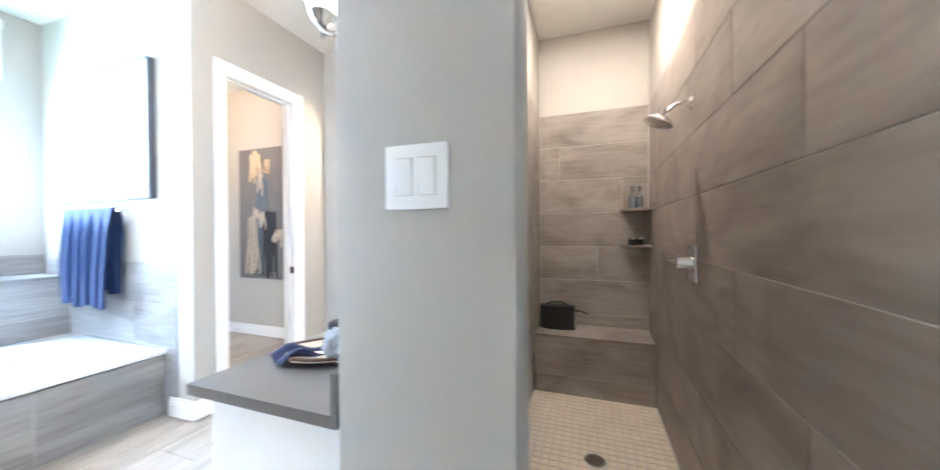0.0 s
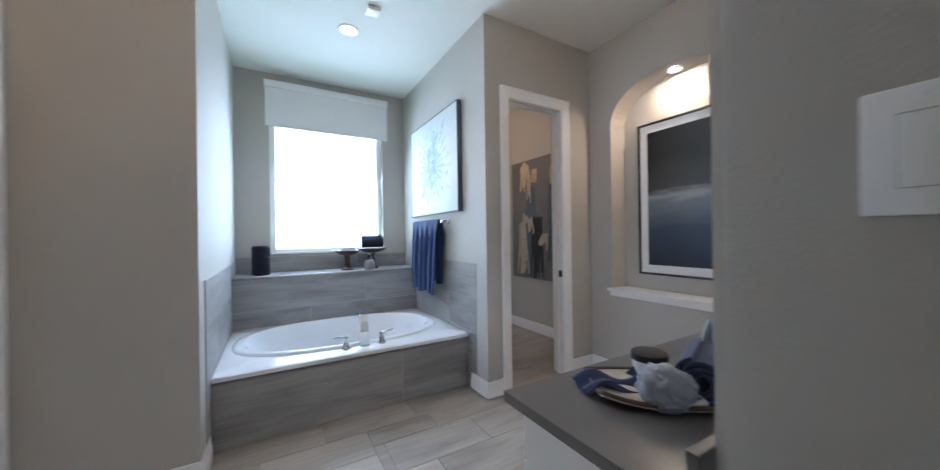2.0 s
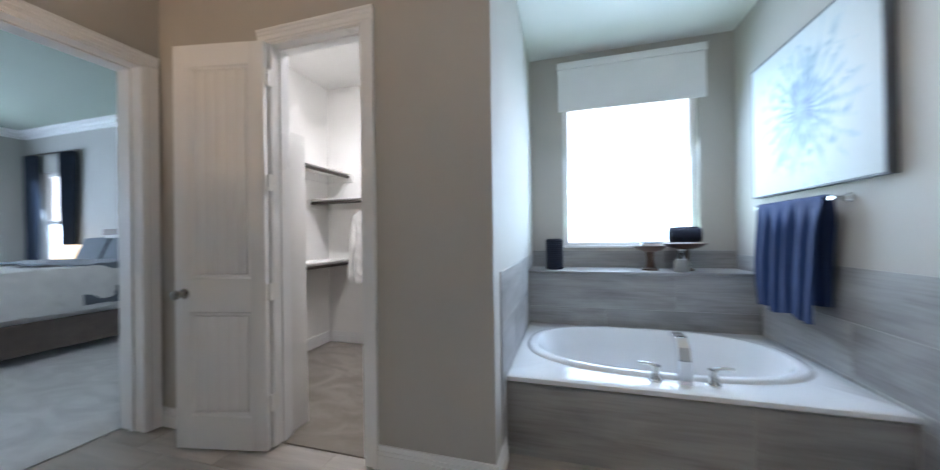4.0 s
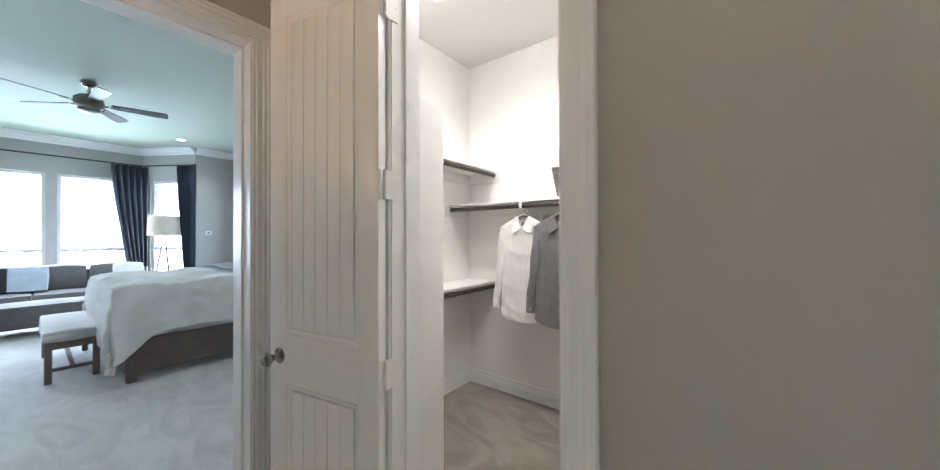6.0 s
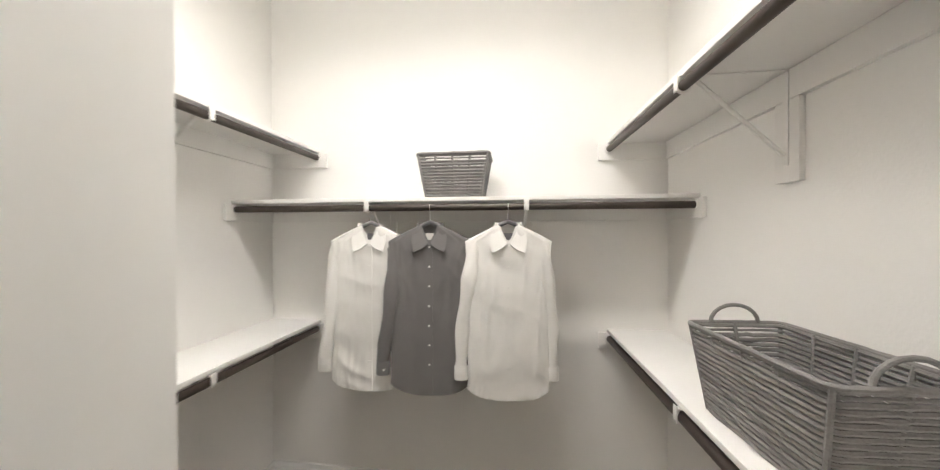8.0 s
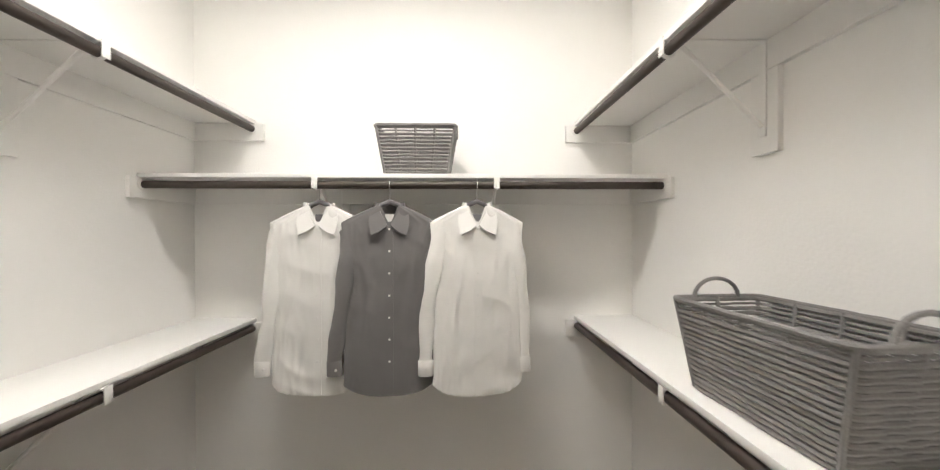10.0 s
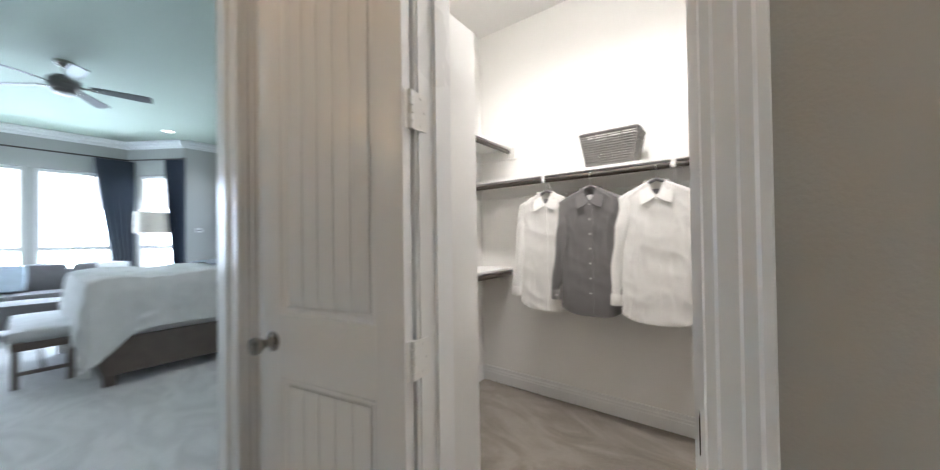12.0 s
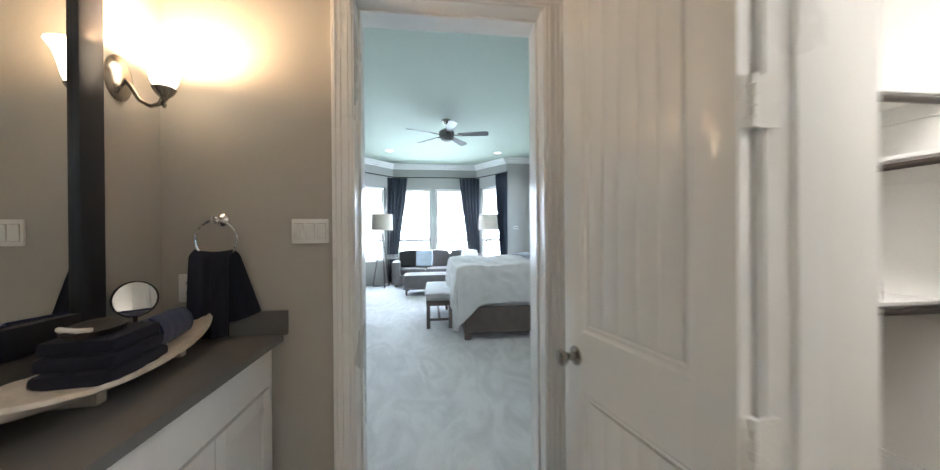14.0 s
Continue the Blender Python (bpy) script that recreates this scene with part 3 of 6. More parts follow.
def tub_filler():
    t = thing("tub_faucet", (0.405, 3.115, 0.457), "chrome three-piece tub filler on the tub deck", "faucet")
    sp = bmesh.new()
    loops = []
    for y, z, w, h in ((0.0, 0.0, 0.034, 0.030), (0.0, 0.10, 0.030, 0.026), (0.012, 0.17, 0.028, 0.022), (0.05, 0.215, 0.027, 0.017), (0.12, 0.225, 0.026, 0.012), (0.19, 0.205, 0.025, 0.010)):
        ang = min(1.5, max(0, (y + z - 0.1) * 6))
        d = Vector((0, -math.cos(ang), math.sin(ang)))
        c = Vector((0, y, z))
        loops.append([c + Vector((w, 0, 0)) + d * h, c + Vector((-w, 0, 0)) + d * h, c + Vector((-w, 0, 0)) - d * h, c + Vector((w, 0, 0)) - d * h])
    rings(sp, loops)
    part("spout", sp, CHROME, t)
    for sx in (-0.135, 0.135):
        h = bmesh.new()
        lathe(h, [(0.032, 0), (0.032, 0.008), (0.022, 0.02), (0.018, 0.06), (0.022, 0.075), (0.0225, 0.082)], 20, (sx, 0.0, 0))
        v = part("valve", h, CHROME, t)
        lv = bmesh.new()
        tube(lv, [(sx, 0, 0.083), (sx + math.copysign(0.04, sx), -0.005, 0.092), (sx + math.copysign(0.09, sx), -0.01, 0.096)], [0.012, 0.010, 0.007])
        part("lever", lv, CHROME, v)
    return t


tub_filler()
structure("trim_ledge", box(AX0, AX1, 4.20, YT, 0.905, 0.93, r=0.004), TUBTILE_DAYLIT, "daylight-greyed tiled ledge below the window", True)


def shade():
    t = thing("window_shade", (0.39, YT - 0.002, 0), "white flat roller shade drawn above the window", "window shade")
    part("cassette", box(-0.65, 0.65, -0.075, 0, 2.885, 2.955, r=0.006), BLIND, t)
    part("fabric", box(-0.642, 0.642, -0.062, -0.056, 2.49, 2.885), BLIND, t)
    part("hem_bar", box(-0.642, 0.642, -0.068, -0.050, 2.470, 2.492, r=0.004), BLIND, t)


shade()


def canvas_print():
    m, nt, b = tree("blue_splash_print")
    co = nt.nodes.new("ShaderNodeTexCoord")
    sep = nt.nodes.new("ShaderNodeVectorMath")
    sep.operation = "LENGTH"
    n1 = noise_node(nt, 5.0, 8.0, (1.0, 1.3, 1.0))
    n1.inputs["Distortion"].default_value = 2.5
    link(nt, co.outputs["Object"], sep.inputs[0])
    r = nt.nodes.new("ShaderNodeMapRange")
    r.inputs[1].default_value, r.inputs[2].default_value, r.inputs[3].default_value, r.inputs[4].default_value = 0.05, 0.62, 0.30, -0.22
    link(nt, sep.outputs["Value"], r.inputs[0])
    xyz = nt.nodes.new("ShaderNodeSeparateXYZ")
    link(nt, co.outputs["Object"], xyz.inputs[0])

    def calc(op, a, b):
        n = nt.nodes.new("ShaderNodeMath")
        n.operation = op
        for sock, v in zip(n.inputs, (a, b)):
            if isinstance(v, (int, float)):
                sock.default_value = v
            else:
                link(nt, v, sock)
        return n.outputs[0]

    angle = calc("ARCTAN2", xyz.outputs[2], xyz.outputs[1])
    swirl = calc("ADD", calc("MULTIPLY", angle, 26.0), calc("MULTIPLY", n1.outputs[0], 9.0))
    petal = calc("MULTIPLY", calc("SINE", swirl, 0.0), 0.07)
    add = nt.nodes.new("ShaderNodeMath")
    link(nt, calc("ADD", calc("MULTIPLY", n1.outputs[0], 0.75), petal), add.inputs[0])
    link(nt, calc("ADD", r.outputs[0], 0.08), add.inputs[1])
    link(nt, ramp(nt, add.outputs[0], [(0.43, (0.60, 0.645, 0.655)), (0.54, (0.46, 0.56, 0.61)), (0.66, (0.26, 0.36, 0.46)), (0.90, (0.09, 0.13, 0.23))]), b.inputs["Base Color"])
    b.inputs["Roughness"].default_value = 0.55
    t = thing("canvas_print", (AX1 - 0.002, 3.65, 2.003), "square canvas print of a blue flower on the alcove wall", "picture")
    part("canvas", box(-0.045, -0.004, -0.565, 0.565, -0.482, 0.482, r=0.003), m, t)
    e = bmesh.new()
    for a in ((-0.046, 0, -0.575, -0.566, -0.492, 0.492), (-0.046, 0, 0.566, 0.575, -0.492, 0.492), (-0.046, 0, -0.566, 0.566, -0.492, -0.483), (-0.046, 0, -0.566, 0.566, 0.483, 0.492)):
        bbox(e, *a)
    part("frame", e, plain("slate_frame_paint", (0.10, 0.11, 0.13), 0.5), t, "thin dark frame")


canvas_print()


def bar_towel():
    bar = thing("towel_bar", (AX1 - 0.001, 3.74, 1.43), "chrome towel bar on the alcove wall", "towel bar")
    part("bar", rod((-0.075, -0.40, 0), (-0.075, 0.40, 0), 0.009), CHROME, bar)
    for y in (-0.385, 0.385):
        p = bmesh.new()
        tube(p, [(0, y, 0), (-0.008, y, 0), (-0.02, y, 0), (-0.085, y, 0)], [0.026, 0.026, 0.011, 0.011], 16)
        part("post", p, CHROME, bar)
    t = thing("bath_towel", (AX1 - 0.076, 3.74, 1.43), "royal blue bath towel folded over the towel bar", "towel")

    def f(u, v):
        y = -0.34 + 0.66 * u
        s = v * 2 - 1
        fold = 0.021 * math.sin(u * 31 + 0.6 * math.sin(v * 4)) + 0.010 * math.sin(u * 63 + 1.0) + 0.016 * noise.noise((u * 6, v * 3, 0))
        if abs(s) < 0.06:
            a = s / 0.06 * math.pi / 2
            return Vector((0.020 * math.sin(a), y, 0.020 * math.cos(a)))
        drop = (abs(s) - 0.06) / 0.94
        x = math.copysign(0.020 + fold * min(1, drop * 4) * 0.8 + 0.012 * drop, s)
        x = min(x, 0.066)
        return Vector((x - (0.01 if s < 0 else 0) * drop, y * (1 - 0.10 * drop) + 0.01 * math.sin(v * 9), -drop * (0.70 if s < 0 else 0.60) - 0.012 * math.sin(u * 13)))

    part("cloth", sheet(70, 60, f, 0.006), BLUE, t)


bar_towel()


def ledge_things():
    v = thing("ridged_vase", (-0.30, 4.40, 0.93), "dark navy ridged candle jar on the tub ledge", "candle jar")
    prof = []
    for i in range(14):
        z = 0.004 + i * 0.0195
        prof += [(0.074, z), (0.082, z + 0.005), (0.082, z + 0.013), (0.074, z + 0.018)]
    part("body", lathe(bmesh.new(), [(0.07, 0), *prof, (0.066, 0.281)], 28), NAVY, v)
    part("rim", lathe(bmesh.new(), [(0.07, 0.281), (0.07, 0.287), (0.058, 0.287), (0.058, 0.26)], 28, cap=False), BLACK, v)
    for x, y, h, r, lab in ((0.52, 4.40, 0.215, 0.14, "low dark wooden pedestal bowl with folded cloths"), (0.80, 4.42, 0.235, 0.172, "tall dark wooden pedestal bowl with a rolled navy towel")):
        p = thing("pedestal_bowl", (x, y, 0.93), lab, "bowl", "pedestal bowls on the tub ledge")
        part("foot", lathe(bmesh.new(), [(0.066, 0), (0.066, 0.012), (0.036, 0.03), (0.028, h * 0.45), (0.034, h - 0.055)], 24), DARKWOOD, p)
        part("bowl", lathe(bmesh.new(), [(0.034, h - 0.055), (r * 0.7, h - 0.035), (r, h), (r - 0.012, h), (r * 0.62, h - 0.022), (0.01, h - 0.03)], 28, cap=False), DARKWOOD, p)
    t = thing("rolled_towel", (0.80, 4.42, 1.172), "navy rolled hand towel resting in the tall bowl", "towel")
    spiral_roll(t, 0.066, 0.23, NAVY)
    c = thing("folded_cloth", (0.52, 4.40, 1.127), "grey and white folded wash cloths in the low bowl", "cloth")
    for i, m in enumerate((PALEBLUE, SHIRT_W, PALEBLUE)):
        part("cloth_fold", box(-0.085 + 0.01 * i, 0.08, -0.06, 0.06, 0.018 * i, 0.017 + 0.018 * i, r=0.007), m, c)
    b = thing("glass_bottle", (0.735, 4.285, 0.93), "small clear glass bottle of white salts with a dark label", "bottle")
    part("bottle", lathe(bmesh.new(), [(0.055, 0), (0.062, 0.025), (0.056, 0.08), (0.028, 0.125), (0.025, 0.16), (0.03, 0.166)], 24), GLASS, b)
    part("salts", lathe(bmesh.new(), [(0.050, 0.004), (0.057, 0.026), (0.051, 0.078), (0.036, 0.10)], 24), SHIRT_W, b, "white bath salts")
    part("stopper", lathe(bmesh.new(), [(0.018, 0.16), (0.028, 0.172), (0.028, 0.19), (0.012, 0.2)], 18), CHROME, b)


def spiral_roll(t, r, length, material, axis="x"):
    """A towel rolled up: a spiral sheet with thickness."""
    def f(u, v):
        a = v * 2 * math.pi * 3.2
        rr = r * (0.22 + 0.78 * v) + 0.002 * noise.noise((u * 7, v * 9, 1))
        p = ((u - 0.5) * length, rr * math.cos(a), rr * math.sin(a) + r)
        return Vector(p if axis == "x" else (p[1], p[0], p[2]))
    part("roll", sheet(16, 90, f, 0.008), material, t)


ledge_things()


# Ceiling lights
def can_light(x, y, z, label, r=0.085, name="recessed_light"):
    t = thing(name, (x, y, z), label, "ceiling light", "recessed ceiling lights")
    part("trim_ring", lathe(bmesh.new(), [(r, 0), (r, -0.006), (r * 0.92, -0.012), (r * 0.74, -0.004), (r * 0.72, 0.0)], 28, cap=False), TRIM, t)
    part("lens", lathe(bmesh.new(), [(r * 0.73, -0.002), (r * 0.70, -0.004), (0.01, -0.0045)], 28), CANGLOW, t)
    return t


can_light(0.378, 3.435, H, "white recessed light over the tub")
can_light(2.585, 1.95, 2.592, "small recessed light in the niche arch", 0.055)
can_light(1.9, 0.2, 2.97, "white recessed light in the shower ceiling")
for x, y in ((-9.36, 1.13), (-9.36, 3.7), (-5.0, 3.55), (-5.0, 1.13)):
    can_light(x, y, HB, "white recessed light in the bedroom ceiling")
s = thing("smoke_detector", (0.493, 3.08, H), "small white square detector on the ceiling", "smoke detector")
part("body", box(-0.05, 0.05, -0.05, 0.05, -0.028, 0, r=0.01), TRIM, s)
s = thing("strip_light", (-1.85, 3.50, H), "white wrap-around strip light on the closet ceiling", "ceiling light")
part("housing", box(-0.66, 0.66, -0.10, 0.10, -0.03, 0, r=0.004), TRIM, s)
part("lens", box(-0.65, 0.65, -0.09, 0.09, -0.075, -0.031, r=0.02), STRIP, s)


# Switches and outlets
def plate(name, m, w, h, label, rockers):
    t = thing(name, (0, 0, 0), label, "switch" if rockers else "outlet")
    t.matrix_basis = m
    part("plate", box(-w / 2, w / 2, -0.008, 0, -h / 2, h / 2, r=0.003), TRIM, t)
    for i in range(rockers):
        x = (i - (rockers - 1) / 2) * 0.046
        # Grey patch behind the rocker stands in for the shadow in its gap.
        part("gap_shade", box(x - 0.0178, x + 0.0178, -0.0088, -0.0075, -0.0345, 0.0345), GROUT, t)
        part("rocker", box(x - 0.0165, x + 0.0165, -0.012, -0.0075, -0.033, 0.033, r=0.0015, m=pose(0, 0, 0, 4, 0, 0)), TRIM, t)
        for z in (-0.048, 0.048):
            s = bmesh.new()
            lathe(s, [(0.003, 0), (0.003, 0.001)], 8, m=pose(x, -0.008, z, 90, 0, 0))
            part("screw", s, SHELF, t)
    if not rockers:
        for z in (-0.020, 0.020):
            part("socket", box(-0.014, 0.014, -0.010, -0.0075, z - 0.013, z + 0.013, r=0.003), TRIM, t)
            part("slot", box(-0.007, -0.005, -0.0108, -0.0095, z - 0.004, z + 0.006), BLACK, t)
            part("slot", box(0.005, 0.007, -0.0108, -0.0095, z - 0.004, z + 0.006), BLACK, t)
    return t


plate("light_switch", pose(0.3175, 0.483, 1.365, 0, 0, -90), 0.128, 0.118, "white double rocker switch on the shower wall end", 2)
plate("light_switch", pose(XW + 0.0005, 1.555, 1.357, 0, 0, 90), 0.152, 0.105, "white triple rocker switch beside the bedroom door", 3)
plate("outlet", pose(XW + 0.0005, 1.075, 1.125, 0, 0, 90), 0.075, 0.115, "white wall outlet above the vanity", 0)


# Niche picture
def niche_picture():
    m, nt, b = tree("dark_seascape_print")
    co = nt.nodes.new("ShaderNodeTexCoord")
    sp = nt.nodes.new("ShaderNodeSeparateXYZ")
    link(nt, co.outputs["Object"], sp.inputs[0])
    n1 = noise_node(nt, 5.0, 6.0, (1, 1, 4))
    ad = nt.nodes.new("ShaderNodeMath")
    ad.operation = "MULTIPLY_ADD"
    ad.inputs[1].default_value = 0.10
    link(nt, n1.outputs[0], ad.inputs[0])
    link(nt, sp.outputs[2], ad.inputs[2])
    rg = nt.nodes.new("ShaderNodeMapRange")
    rg.inputs[1].default_value, rg.inputs[2].default_value = -0.55, 0.65
    link(nt, ad.outputs[0], rg.inputs[0])
    link(nt, ramp(nt, rg.outputs[0], [(0.0, (0.010, 0.016, 0.035)), (0.28, (0.035, 0.055, 0.10)), (0.47, (0.16, 0.19, 0.22)), (0.51, (0.30, 0.32, 0.33)), (0.56, (0.05, 0.055, 0.06)), (0.8, (0.012, 0.013, 0.015))]), b.inputs["Base Color"])
    b.inputs["Roughness"].default_value, b.inputs["Coat Weight"].default_value = 0.3, 0.4
    t = thing("framed_print", (XE + 0.198, 1.923, 1.588), "dark seascape print in a black frame with white mat", "picture")
    f = bmesh.new()
    w, h = 0.385, 0.655
    for a in ((-w, -w + 0.018, -h, h), (w - 0.018, w, -h, h), (-w + 0.018, w - 0.018, -h, -h + 0.018), (-w + 0.018, w - 0.018, h - 0.018, h)):
        bbox(f, -0.04, 0, a[0], a[1], a[2], a[3], r=0.002)
    part("frame", f, BLACK, t)
    part("mat", box(-0.028, -0.002, -w + 0.018, w - 0.018, -h + 0.018, h - 0.018), TRIM, t, "white mat board")
    part("print", box(-0.0305, -0.0275, -w + 0.085, w - 0.085, -h + 0.085, h - 0.085), m, t, "dark blue abstract seascape")


niche_picture()


def dress_print():
    t = thing("wall_print", (2.80, 3.78, 1.50), "large grey wall print of dresses on hangers in the dressing closet", "picture")
    part("board", box(-0.03, -0.001, -0.55, 0.55, -0.79, 0.79, r=0.002), plain("grey_print_ground", (0.16, 0.15, 0.145), 0.6, vary=0.12), t)
    tones = {"straw": (0.62, 0.50, 0.32), "slate": (0.10, 0.135, 0.17), "ink": (0.012, 0.014, 0.022), "cream": (0.50, 0.43, 0.34)}
    mats = {k: plain("print_" + k, c, 0.7, vary=0.3, scale=25.0, grain=80.0, relief=0.15) for k, c in tones.items()}
    rnd = random.Random(4)
    # garments: tone, centre, width, top, bottom, number of folds, flare
    garments = [("slate", 0.16, 0.16, 0.42, 0.02, 9, 1.1), ("ink", 0.04, 0.20, 0.02, -0.74, 9, 1.25), ("slate", 0.20, 0.07, -0.10, -0.74, 4, 1.2), ("straw", 0.27, 0.16, 0.74, 0.42, 9, 1.3),
                ("straw", 0.08, 0.10, 0.66, 0.52, 5, 1.0), ("cream", 0.19, 0.07, 0.52, 0.26, 4, 1.4), ("cream", 0.26, 0.10, 0.06, -0.08, 5, 1.2), ("cream", 0.15, 0.06, 0.0, -0.20, 3, 1.4),
                ("cream", 0.32, 0.13, -0.06, -0.70, 10, 2.0), ("cream", -0.10, 0.14, -0.22, -0.36, 5, 1.3), ("slate", -0.30, 0.20, 0.4, -0.5, 9, 1.4), ("straw", -0.30, 0.12, 0.7, 0.45, 6, 1.2)]
    for i, (k, y, w, top, bot, n, flare) in enumerate(garments):
        for q in range(n):
            bm = bmesh.new()
            u = (q + 0.5) / n - 0.5
            y0, y1 = y + u * w, y + u * w * flare + rnd.uniform(-0.02, 0.02)
            h = w / n * 0.95
            z0, z1 = top + rnd.uniform(-0.03, 0.03), bot + rnd.uniform(-0.05, 0.05)
            loops = []
            for s in range(6):
                v = s / 5
                yy, zz, hh = y0 + (y1 - y0) * v + 0.008 * math.sin(v * 6 + q), z0 + (z1 - z0) * v, h * (0.55 + 0.45 * math.sin(math.pi * min(1, v + 0.2))) * (1 + (flare - 1) * v)
                x = -0.0335 - 0.0009 * i
                loops.append([Vector((-0.0302, yy - hh, zz)), Vector((x, yy - hh * 0.5, zz)), Vector((x, yy + hh * 0.5, zz)), Vector((-0.0302, yy + hh, zz))])
            rings(bm, loops)
            part("printed_fold", bm, mats[k], t)


dress_print()


# Shower fittings
def shower_fittings():
    y = -0.262 + 0.0078
    t = thing("shower_set", (1.59, y, 1.855), "chrome shower head on a bent arm", "shower")
    part("flange", lathe(bmesh.new(), [(0.032, 0), (0.032, 0.006), (0.014, 0.014)], 20, m=pose(0, 0, 0, -90, 0, 0)), CHROME, t)
    part("arm", tube(bmesh.new(), [(0, 0, 0), (0, 0.04, 0.008), (0, 0.075, 0.0), (0, 0.105, -0.03)], 0.010), CHROME, t)
    part("head", lathe(bmesh.new(), [(0.014, 0.03), (0.018, 0.0), (0.058, -0.022), (0.068, -0.034), (0.066, -0.042), (0.02, -0.044)], 24, m=pose(0, 0.128, -0.042, 22, 0, 0)), CHROME, t)
    t = thing("shower_valve", (1.575, y, 1.115), "chrome shower valve with a lever on a square plate", "shower valve")
    part("plate", box(-0.07, 0.07, 0, 0.008, -0.085, 0.085, r=0.004), CHROME, t)
    part("hub", lathe(bmesh.new(), [(0.034, 0), (0.030, 0.03), (0.026, 0.06)], 20, m=pose(0, 0.008, 0, -90, 0, 0)), CHROME, t)
    part("lever", tube(bmesh.new(), [(0, 0.055, 0), (0.02, 0.075, 0.004), (0.085, 0.095, 0.006)], [0.012, 0.010, 0.007]), CHROME, t)
    for z in (1.425, 1.135):
        s = thing("corner_shelf", (2.8322, -0.2542, z), "grey tiled corner shelf in the shower", "corner shelf", "shower corner shelves")
        bm = bmesh.new()
        pts = [(0, 0), (-0.215, 0), (-0.205, 0.03), (-0.03, 0.205), (0, 0.215)]
        rings(bm, [[Vector((a, b, 0)) for a, b in pts], [Vector((a, b, 0.018)) for a, b in pts]])
        part("slab", bm, WALLTILE, s)
    for i, (a, b) in enumerate(((2.76, -0.17), (2.74, -0.12))):
        v = thing("shampoo_bottle", (a, b, 1.443), "slim clear bottle with a chrome cap on the corner shelf", "bottle", "bottles on the shower shelf")
        part("bottle", lathe(bmesh.new(), [(0.024, 0), (0.026, 0.01), (0.025, 0.10), (0.012, 0.13), (0.012, 0.14)], 18), GLASS, v)
        part("liquid", lathe(bmesh.new(), [(0.021, 0.004), (0.022, 0.09)], 18), PALEBLUE, v)
        part("cap", lathe(bmesh.new(), [(0.014, 0.138), (0.014, 0.175), (0.008, 0.178)], 16), CHROME, v)
    for a, b in ((2.77, -0.18), (2.73, -0.12)):
        v = thing("cosmetic_jar", (a, b, 1.153), "small dark jar with a silver lid on the corner shelf", "jar", "jars on the shower shelf")
        part("jar", lathe(bmesh.new(), [(0.028, 0), (0.03, 0.01), (0.03, 0.045)], 18), BLACK, v)
        part("lid", lathe(bmesh.new(), [(0.031, 0.045), (0.031, 0.065), (0.026, 0.068)], 18), CHROME, v)
    b = thing("shower_bag", (2.66, 0.46, 0.462), "black toiletry bag with a cord resting on the shower bench", "bag")
    def f(u, v):
        a = 2 * math.pi * u
        r = 1 + 0.08 * noise.noise((math.cos(a) * 2, math.sin(a) * 2, v * 3))
        return Vector((0.055 * r * math.cos(a), 0.14 * r * math.copysign(abs(math.sin(a)) ** 0.6, math.sin(a)), 0.19 * v))
    bm = bmesh.new()
    rings(bm, [[f(i / 28, j / 10) * (1 if 0 < j < 10 else 1) for i in range(28)] for j in range(11)])
    part("pouch", bm, BLACK, b)
    part("handle", tube(bmesh.new(), [(0, -0.09, 0.19), (0, -0.04, 0.215), (0, 0.04, 0.215), (0, 0.09, 0.19)], 0.007), BLACK, b)
    part("cord", tube(bmesh.new(), [(0, -0.12, 0.15), (-0.01, -0.18, 0.155), (-0.01, -0.25, 0.135)], 0.005), BLACK, b)
    d = thing("shower_drain", (1.73, 0.17, 0.004), "round chrome floor drain", "drain")
    part("ring", lathe(bmesh.new(), [(0.055, 0), (0.055, 0.004), (0.044, 0.005), (0.044, 0.001)], 28, cap=False), CHROME, d)
    part("grate", lathe(bmesh.new(), [(0.044, 0.002), (0.02, 0.0035), (0.005, 0.0035)], 24), NICKEL, d)


shower_fittings()


# Sconces
def sconce(at, rz, label):
    t = thing("wall_sconce", at, label, "wall lamp", "vanity sconces", rz)
    part("backplate", lathe(bmesh.new(), [(0.064, 0), (0.064, 0.006), (0.05, 0.016), (0.03, 0.022), (0.012, 0.026)], 32, m=pose(0, 0, 0, -90, 0, 0) @ Matrix.Diagonal((0.85, 1.25, 1, 1))), NICKEL, t)
    pts = [(0, 0.02, 0), (0, 0.045, -0.03), (0, 0.07, -0.075), (0, 0.105, -0.095), (0, 0.135, -0.085), (0, 0.15, -0.055)]
    part("arm", tube(bmesh.new(), pts, 0.008), NICKEL, t)
    part("cup", lathe(bmesh.new(), [(0.012, -0.065), (0.026, -0.05), (0.036, -0.032), (0.034, -0.028)], 24, (0, 0.15, 0)), NICKEL, t)
    part("finial", lathe(bmesh.new(), [(0.003, -0.10), (0.008, -0.09), (0.004, -0.08), (0.010, -0.07), (0.012, -0.064)], 16, (0, 0.15, 0)), NICKEL, t)
    part("shade", lathe(bmesh.new(), [(0.030, -0.028), (0.040, -0.005), (0.048, 0.035), (0.060, 0.075), (0.078, 0.105), (0.075, 0.106), (0.056, 0.075), (0.044, 0.035), (0.034, -0.004)], 32, (0, 0.15, 0), cap=False), FROST, t, "glowing frosted glass bell shade")


sconce((-2.64, YS, 1.90), 0, "brushed nickel mirror sconce with glowing bell shade, eastern one added unseen")
# Unseen mate of the mirror sconce, added to hold the extra lamp.
sconce((-1.40, YS, 1.90), 0, "brushed nickel mirror sconce with glowing bell shade, eastern one added unseen")
